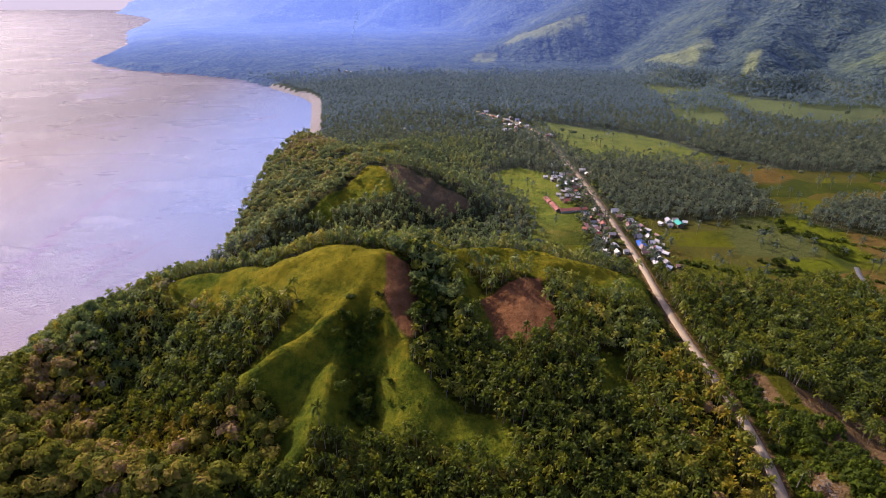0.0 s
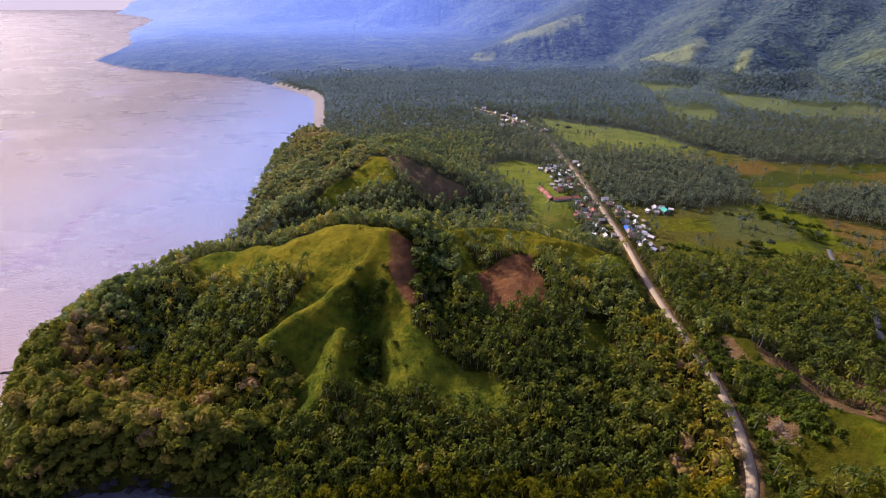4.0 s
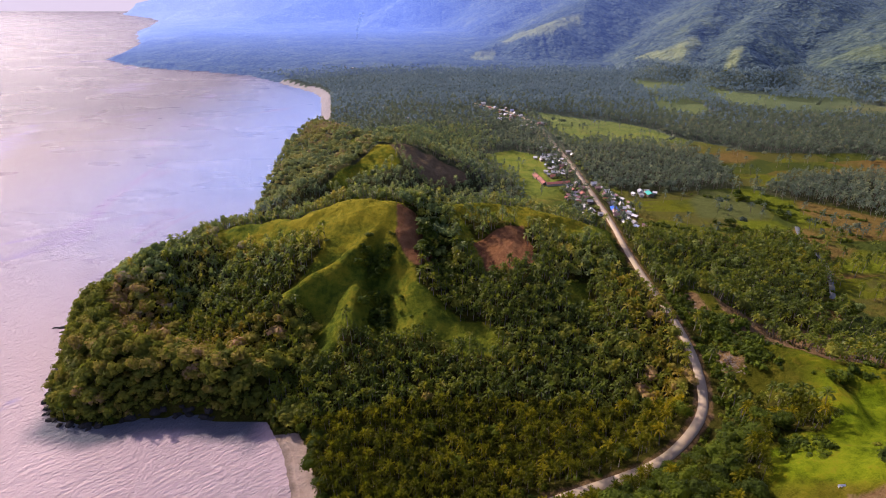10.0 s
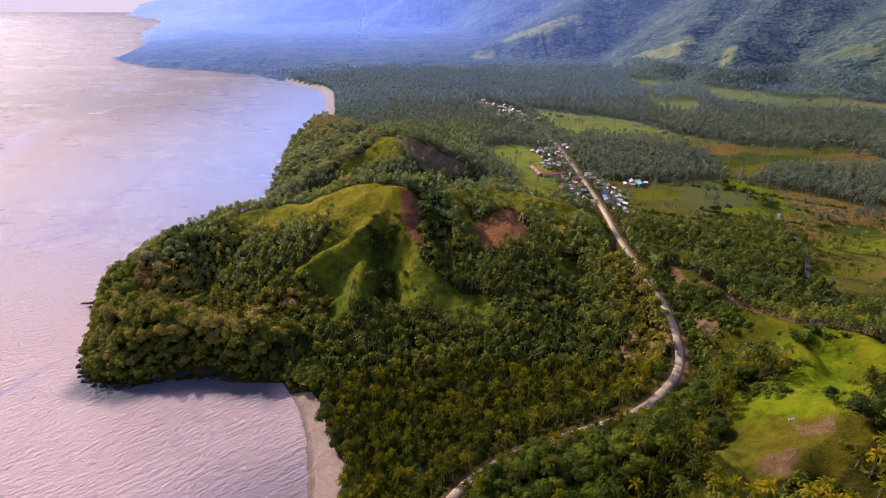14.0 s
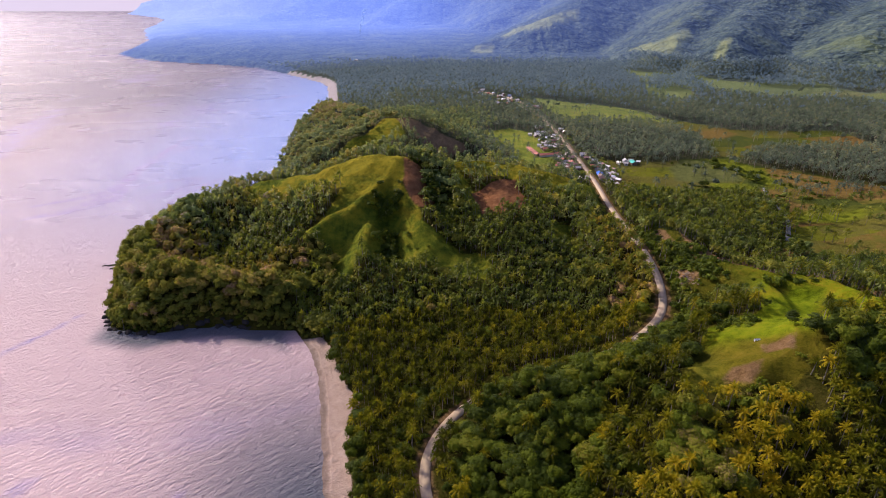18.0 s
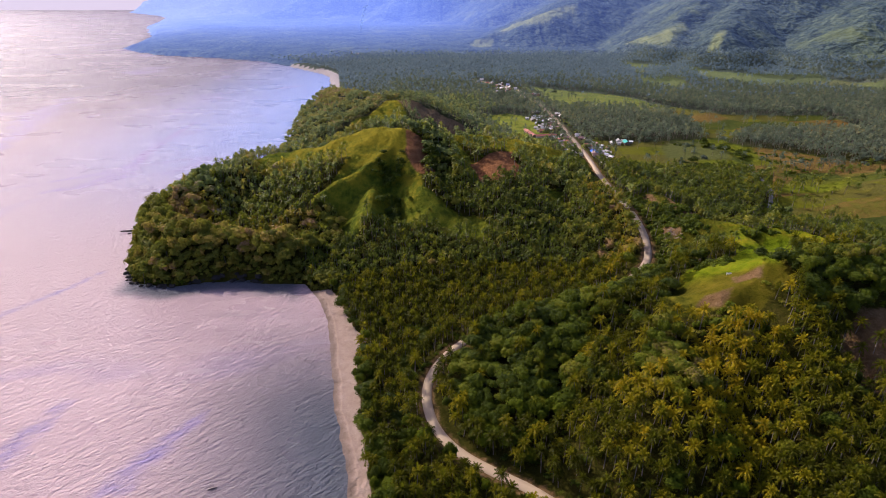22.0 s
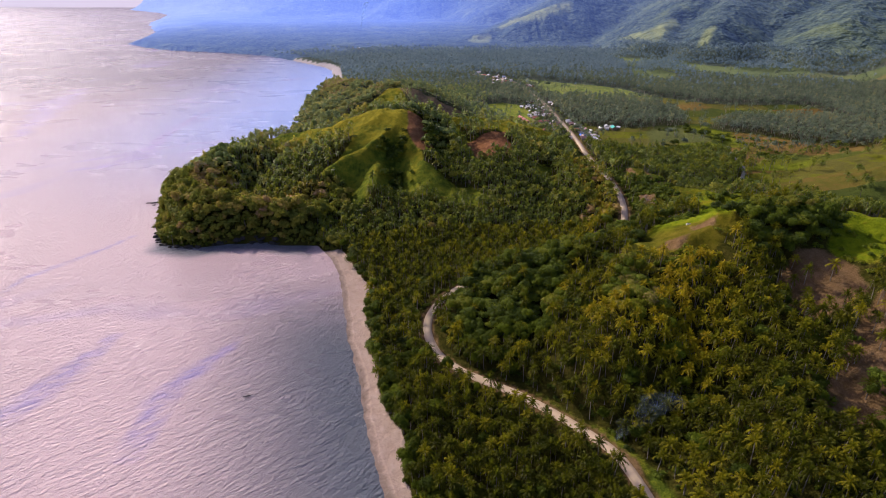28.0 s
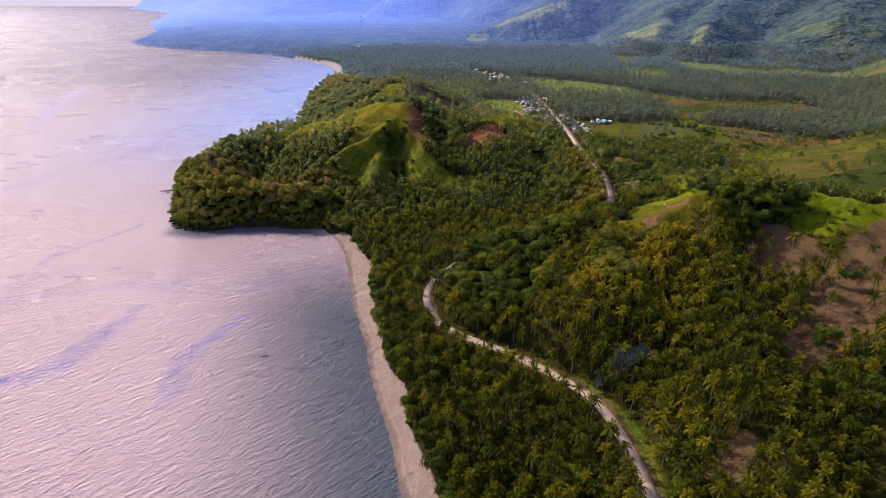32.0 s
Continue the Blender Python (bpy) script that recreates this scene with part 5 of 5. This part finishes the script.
hill = rng.random(len(x)) < smooth(90, 20, x) * smooth(850, 760, y) * smooth(440, 500, y)
mid_palms = spots_of(x[~is_broad], y[~is_broad], (0.72, 1.0), (0.8, 1.3))
on_hill = hill[~is_broad]
mid_palms[:, 6] *= 1 - 0.75 * cover(x[~is_broad], y[~is_broad])[3]
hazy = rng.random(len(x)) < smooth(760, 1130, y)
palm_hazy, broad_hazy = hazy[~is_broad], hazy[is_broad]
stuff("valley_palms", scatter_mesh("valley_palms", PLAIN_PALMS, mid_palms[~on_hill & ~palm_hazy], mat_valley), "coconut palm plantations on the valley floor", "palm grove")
stuff("inland_palms", scatter_mesh("inland_palms", PLAIN_PALMS, mid_palms[~on_hill & palm_hazy], mat_far), "coconut palms far up the valley, leaves blued for haze", "palm grove")
stuff("second_hill_palms", scatter_mesh("second_hill_palms", MID_PALMS, mid_palms[on_hill], mat_second), "coconut palms on the slopes of the second hill", "palm grove")
stuff("valley_trunks", scatter_mesh("valley_trunks", LOW_TRUNKS, mid_palms, mat_trunk), "thin palm trunks on the valley floor", "palm trunks")
wide = spots_of(x[is_broad], y[is_broad], (0.7, 1.4))
wide[:, 6] = np.clip(wide[:, 6] + 0.25 * hill[is_broad], 0, 1)
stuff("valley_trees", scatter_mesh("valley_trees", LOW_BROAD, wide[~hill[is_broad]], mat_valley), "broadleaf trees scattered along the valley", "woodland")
stuff("second_hill_trees", scatter_mesh("second_hill_trees", LOW_BROAD, wide[hill[is_broad]], mat_second), "dense broadleaf trees on the second hill", "woodland")
x, y = jittered(230, 620, 230, 440, 7.6)
meadow, field, burnt, bare, ok = free_ground(x, y)
keep = ok & in_sight(x, y) & (x > 330) & (rng.random(len(x)) > field * 0.8)
stuff("valley_edge_palms", scatter_mesh("valley_edge_palms", MID_PALMS, spots_of(x[keep], y[keep]), mat_palm), "coconut palms along the valley's edge", "palm grove")

# trees between the houses of the village
x = np.concatenate([rng.uniform(116, 141, 150), rng.uniform(152, 174, 190), rng.uniform(80, 130, 90)])
y = np.concatenate([rng.uniform(480, 700, 150), rng.uniform(450, 690, 190), rng.uniform(860, 970, 90)])
d, _ = to_line(x, y, ROAD)
keep = clear_of_houses(x, y) & (d > 4.5)
stuff("village_trees", scatter_mesh("village_trees", LOW_BROAD, spots_of(x[keep], y[keep], (0.35, 0.75), (0.35, 0.65)), mat_hill_broad), "leafy garden trees between the village houses", "trees")

# distant woods
x, y = jittered(-700, 1000, 1000, 1480, 6.8)
meadow, field, burnt, bare, ok = free_ground(x, y)
keep = ok & in_sight(x, y) & (height(x, y) < 44) & (rng.random(len(x)) > smooth(1250, 1450, y)) & (rng.random(len(x)) > np.clip(field * (0.96 - 0.75 * smooth(0.15, 0.3, grain(x, y, 90.0, 45, 2))) + meadow * 0.9, 0, 1))
x, y = x[keep], y[keep]
is_broad = rng.random(len(x)) < broad_share(x, y)
far_palms = spots_of(x[~is_broad], y[~is_broad], (0.8, 1.05))
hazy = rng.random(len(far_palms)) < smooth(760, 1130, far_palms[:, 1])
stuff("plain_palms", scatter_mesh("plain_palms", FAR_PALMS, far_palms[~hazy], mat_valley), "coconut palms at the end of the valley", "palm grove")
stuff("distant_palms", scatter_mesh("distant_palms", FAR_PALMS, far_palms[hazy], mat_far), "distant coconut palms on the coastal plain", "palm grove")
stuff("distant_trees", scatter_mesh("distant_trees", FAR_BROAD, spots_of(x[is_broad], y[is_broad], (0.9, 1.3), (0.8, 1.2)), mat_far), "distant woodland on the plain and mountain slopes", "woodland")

# tussocks on the grassy slopes
x, y = jittered(-150, 300, 110, 415, 2.3, 0.6)
meadow = cover(x, y)[0]
d, _ = to_line(x, y, ROAD)
keep = (meadow > 0.45) & (d > 4.5) & in_sight(x, y) & (rng.random(len(x)) < 0.75) & (x < 134)  & ~((x > 80) & (y < 180))
TUFTS = []
for k in range(5):
    g = rng.uniform(0, 6.28, 7)
    reach, up = rng.uniform(0.3, 0.8, 7), rng.uniform(0.12, 0.4, 7)
    v = np.stack([np.stack([0.22 * np.cos(g + 1.6), 0.22 * np.sin(g + 1.6), g * 0], 1), np.stack([0.22 * np.cos(g - 1.6), 0.22 * np.sin(g - 1.6), g * 0], 1), np.stack([reach * np.cos(g), reach * np.sin(g), up], 1)], 1)
    TUFTS.append((v.reshape(-1, 3), np.arange(21).reshape(-1, 3)))
GRASS_STOPS = ((0.1, (0.040, 0.052, 0.004)), (0.45, (0.076, 0.086, 0.005)), (0.75, (0.122, 0.115, 0.007)), (0.95, (0.18, 0.135, 0.018)))
tufts = spots_of(x[keep], y[keep], (0.7, 1.6), (0.6, 1.3))
tufts[:, 6] *= 0.7
stuff("grass_tussocks", scatter_mesh("grass_tussocks", TUFTS, tufts, leaf_material("tall_grass", GRASS_STOPS, 0.4)), "tall yellow-green grass on the hill slopes", "grass")

# hedges between the fields, and bushes scattered over them
HEDGES = [[(238, 470), (262, 452), (300, 440), (330, 430)], [(176, 470), (215, 452), (236, 428)], [(246, 540), (300, 520), (372, 470)], [(190, 700), (240, 690), (290, 700)], [(300, 500), (330, 470), (345, 430)]]
pts = []
for line in HEDGES:
    for q in resample([(*c, 0) for c in line], 4.0):
        if rng.random() < 0.6:
            pts.append((q[0] + rng.uniform(-2, 2), q[1] + rng.uniform(-2, 2)))
pts = np.array(pts)
stuff("field_hedges", scatter_mesh("field_hedges", BUSHES, spots_of(pts[:, 0], pts[:, 1], (0.8, 2.0), (0.7, 1.7)), mat_broad), "dark bushy hedges between the fields", "hedge")

# the grove goes on behind the start of the beach road
x, y = jittered(-20, 330, -300, -44, 7.0)
meadow, field, burnt, bare, ok = free_ground(x, y)
stuff("rear_palms", scatter_mesh("rear_palms", FAR_PALMS, spots_of(x[ok], y[ok]), mat_palm), "coconut palms further back along the beach", "palm grove")


# ------------------------------------------------------------------ rocks, boat and small things
def boulder_meshes(title, material, count, seed, squash=0.7, sub=2):
    r, out = np.random.default_rng(seed), []
    for k in range(count):
        bm = bmesh.new()
        bmesh.ops.create_icosphere(bm, subdivisions=sub, radius=1.0)
        for v in bm.verts:
            q = noise.fractal(v.co * 1.3 + Vector((k * 5.1, seed, 0)), 0.8, 2.0, 3)
            v.co *= 1.0 + 0.45 * q
            v.co.z *= squash
        me = bpy.data.meshes.new(title)
        bm.to_mesh(me)
        bm.free()
        me.materials.append(material)
        out.append(me)
    return out


outcrop = tagged(new("rock_outcrop"), "pale broken rock face in the cut bank beside the road", "rock")
cx, cy = 143.0, 250.0
outcrop.matrix_basis = pose(cx, cy, ground_z(cx, cy))
pale_rocks = boulder_meshes("stone", mat_rock, 6, 3, 0.8, 1)
rr = random.Random(8)
for k in range(110):
    bx, by, rx, ry = (141.0, 247, 4.0, 11.0) if k < 80 else (143, 298, 3.0, 8.0)
    x, y = rr.gauss(bx, rx * 0.55), rr.gauss(by, ry * 0.5)
    s = rr.uniform(0.35, 1.25)
    ob = part("stone", pale_rocks[k % 6], None, outcrop)
    ob.matrix_basis = Matrix.LocRotScale(Vector((x - cx, y - cy, ground_z(x, y) - ground_z(cx, cy) - 0.42 * s)), Euler((rr.uniform(-0.6, 0.6), rr.uniform(-0.6, 0.6), rr.uniform(0, 6.28))), Vector((s, s * rr.uniform(0.6, 1.6), s * rr.uniform(0.5, 1.0))))

dark_rocks = boulder_meshes("shore_rock", mat_dark_rock, 5, 9)
for k in range(90):
    j = rr.randrange(11, 21)
    p, q = COAST[j], COAST[j + 1]
    s = rr.random()
    x, y = p[0] + (q[0] - p[0]) * s + rr.uniform(-2.0, 1.5), p[1] + (q[1] - p[1]) * s + rr.uniform(-2.0, 1.5)
    size = rr.uniform(0.6, 2.3)
    ob = tagged(new("shore_rock", dark_rocks[k % 5]), "dark wet rock at the foot of the wooded headland", "rock", "shore rocks")
    ob.matrix_basis = Matrix.LocRotScale(Vector((x, y, max(ground_z(x, y), -0.3))), Euler((0, 0, rr.uniform(0, 6.28))), Vector((size, size * rr.uniform(0.7, 1.4), size)))
for x, y, sx_, sy_ in ((-243, 327, 5.0, 1.6), (-249, 326, 2.6, 1.0), (-242, 321, 1.6, 0.9), (-236, 316, 1.2, 0.8)):
    ob = tagged(new("sea_rock", dark_rocks[int(-x) % 5]), "low dark rock awash off the headland", "rock", "sea rocks")
    ob.matrix_basis = Matrix.LocRotScale(Vector((x, y, 0.0)), Euler((0, 0, 0.3)), Vector((sx_, sy_, 0.9)))


def outrigger_boat(x, y, turn):
    thing = tagged(new("outrigger_boat"), "small dark outrigger canoe on the calm water", "boat")
    thing.matrix_basis = pose(x, y, 0.0, 0, 0, turn) @ Matrix.Diagonal((0.65, 0.65, 0.65, 1))
    wood = plain("boat_wood", (0.07, 0.06, 0.06), 0.6)
    rings = []
    bm = bmesh.new()
    for k in range(9):
        s = k / 8 * 2 - 1
        half, keel = 0.36 * (1 - s ** 4) + 0.02, -0.15 + 0.28 * s ** 4
        rings.append([bm.verts.new((2.9 * s, yy * half, zz)) for yy, zz in ((-1, 0.42 + 0.2 * s ** 4), (-0.7, 0.1 + keel), (0, keel), (0.7, 0.1 + keel), (1, 0.42 + 0.2 * s ** 4), (0.85, 0.40 + 0.2 * s ** 4), (0, 0.05 + keel), (-0.85, 0.40 + 0.2 * s ** 4))])
    for a, b in zip(rings[:-1], rings[1:]):
        for i in range(8):
            bm.faces.new((a[i], b[i], b[(i + 1) % 8], a[(i + 1) % 8]))
    part("hull", bm, wood, thing)
    for side in (-1, 1):
        v, t = tube_along_x(-1.9, 1.9, side * 1.7, 0.05, 0.08)
        part("float", numpy_mesh("float", v, t), wood, thing)
    for px in (-0.9, 0.9):
        part("spar", prism(0.07, 3.5, 0.44, 0.51, px), wood, thing)
    part("thwart", prism(0.25, 0.6, 0.36, 0.40), wood, thing)
    return thing


def tube_along_x(x0, x1, y, z, rad):
    v, t = tube([(0, 0, x0), (0, 0, x1)], [rad, rad], 6)
    return np.stack([v[:, 2], y + v[:, 0], z + v[:, 1]], 1), t


outrigger_boat(-88, 80, 22)


def white_bench(x, y, turn):
    thing = tagged(new("bench"), "long white concrete bench on the grassy hilltop", "bench")
    thing.matrix_basis = pose(x, y, ground_z(x, y), 0, 0, turn)
    part("seat", prism(2.6, 0.5, 0.40, 0.50, bevel=0.03), ROOFS["white"], thing)
    part("backrest", prism(2.6, 0.12, 0.50, 0.85, 0, 0.24, bevel=0.03), ROOFS["white"], thing)
    for px in (-1.05, 0, 1.05):
        part("leg", prism(0.2, 0.42, -0.2, 0.40, px), ROOFS["white"], thing)


white_bench(130, 153.5, 4)


def smoke_plume(x, y, tall, reach, grain_size, thick):
    """Thin blue smoke that rises from a field fire and drifts off."""
    m = Nodes("thin_smoke")
    t = m.add("BsdfTransparent")
    mixed = m.add("MixShader")
    m.put(m.ramp(m.noise(grain_size, 3.0, 0.6), (0.35, 0.0), (0.85, thick)), mixed.inputs[0])
    m.tree.links.new(t.outputs[0], mixed.inputs[1])
    m.tree.links.new(m.bsdf.outputs[0], mixed.inputs[2])
    m.tree.links.new(mixed.outputs[0], m.out.inputs["Surface"])
    m.set(Base_Color=(0.6, 0.8, 1.0), Roughness=1.0, Specular_IOR_Level=0.0)
    r = np.random.default_rng(12)
    steps = np.linspace(0, 1, 14)
    puffs = [tube([(reach * q ** 1.6 + r.uniform(-1, 1) * (1 + 3 * q), r.uniform(-1, 1), tall * q) for q in steps], [0.02 * tall + reach * k * q ** 0.8 * r.uniform(0.8, 1.2) for q in steps], 10) for k in (0.16, 0.34)]
    me = numpy_mesh("smoke_plume", *join(*puffs))
    shade(me)
    me.materials.append(m.mat)
    ob = stuff("smoke_plume", me, "thin bluish smoke rising from a small fire", "smoke")
    ob.location = (x, y, ground_z(x, y))


smoke_plume(-300, 2110, 85.0, 24.0, 0.05, 0.2)
smoke_plume(66, 42, 20.0, 14.0, 0.08, 0.03)
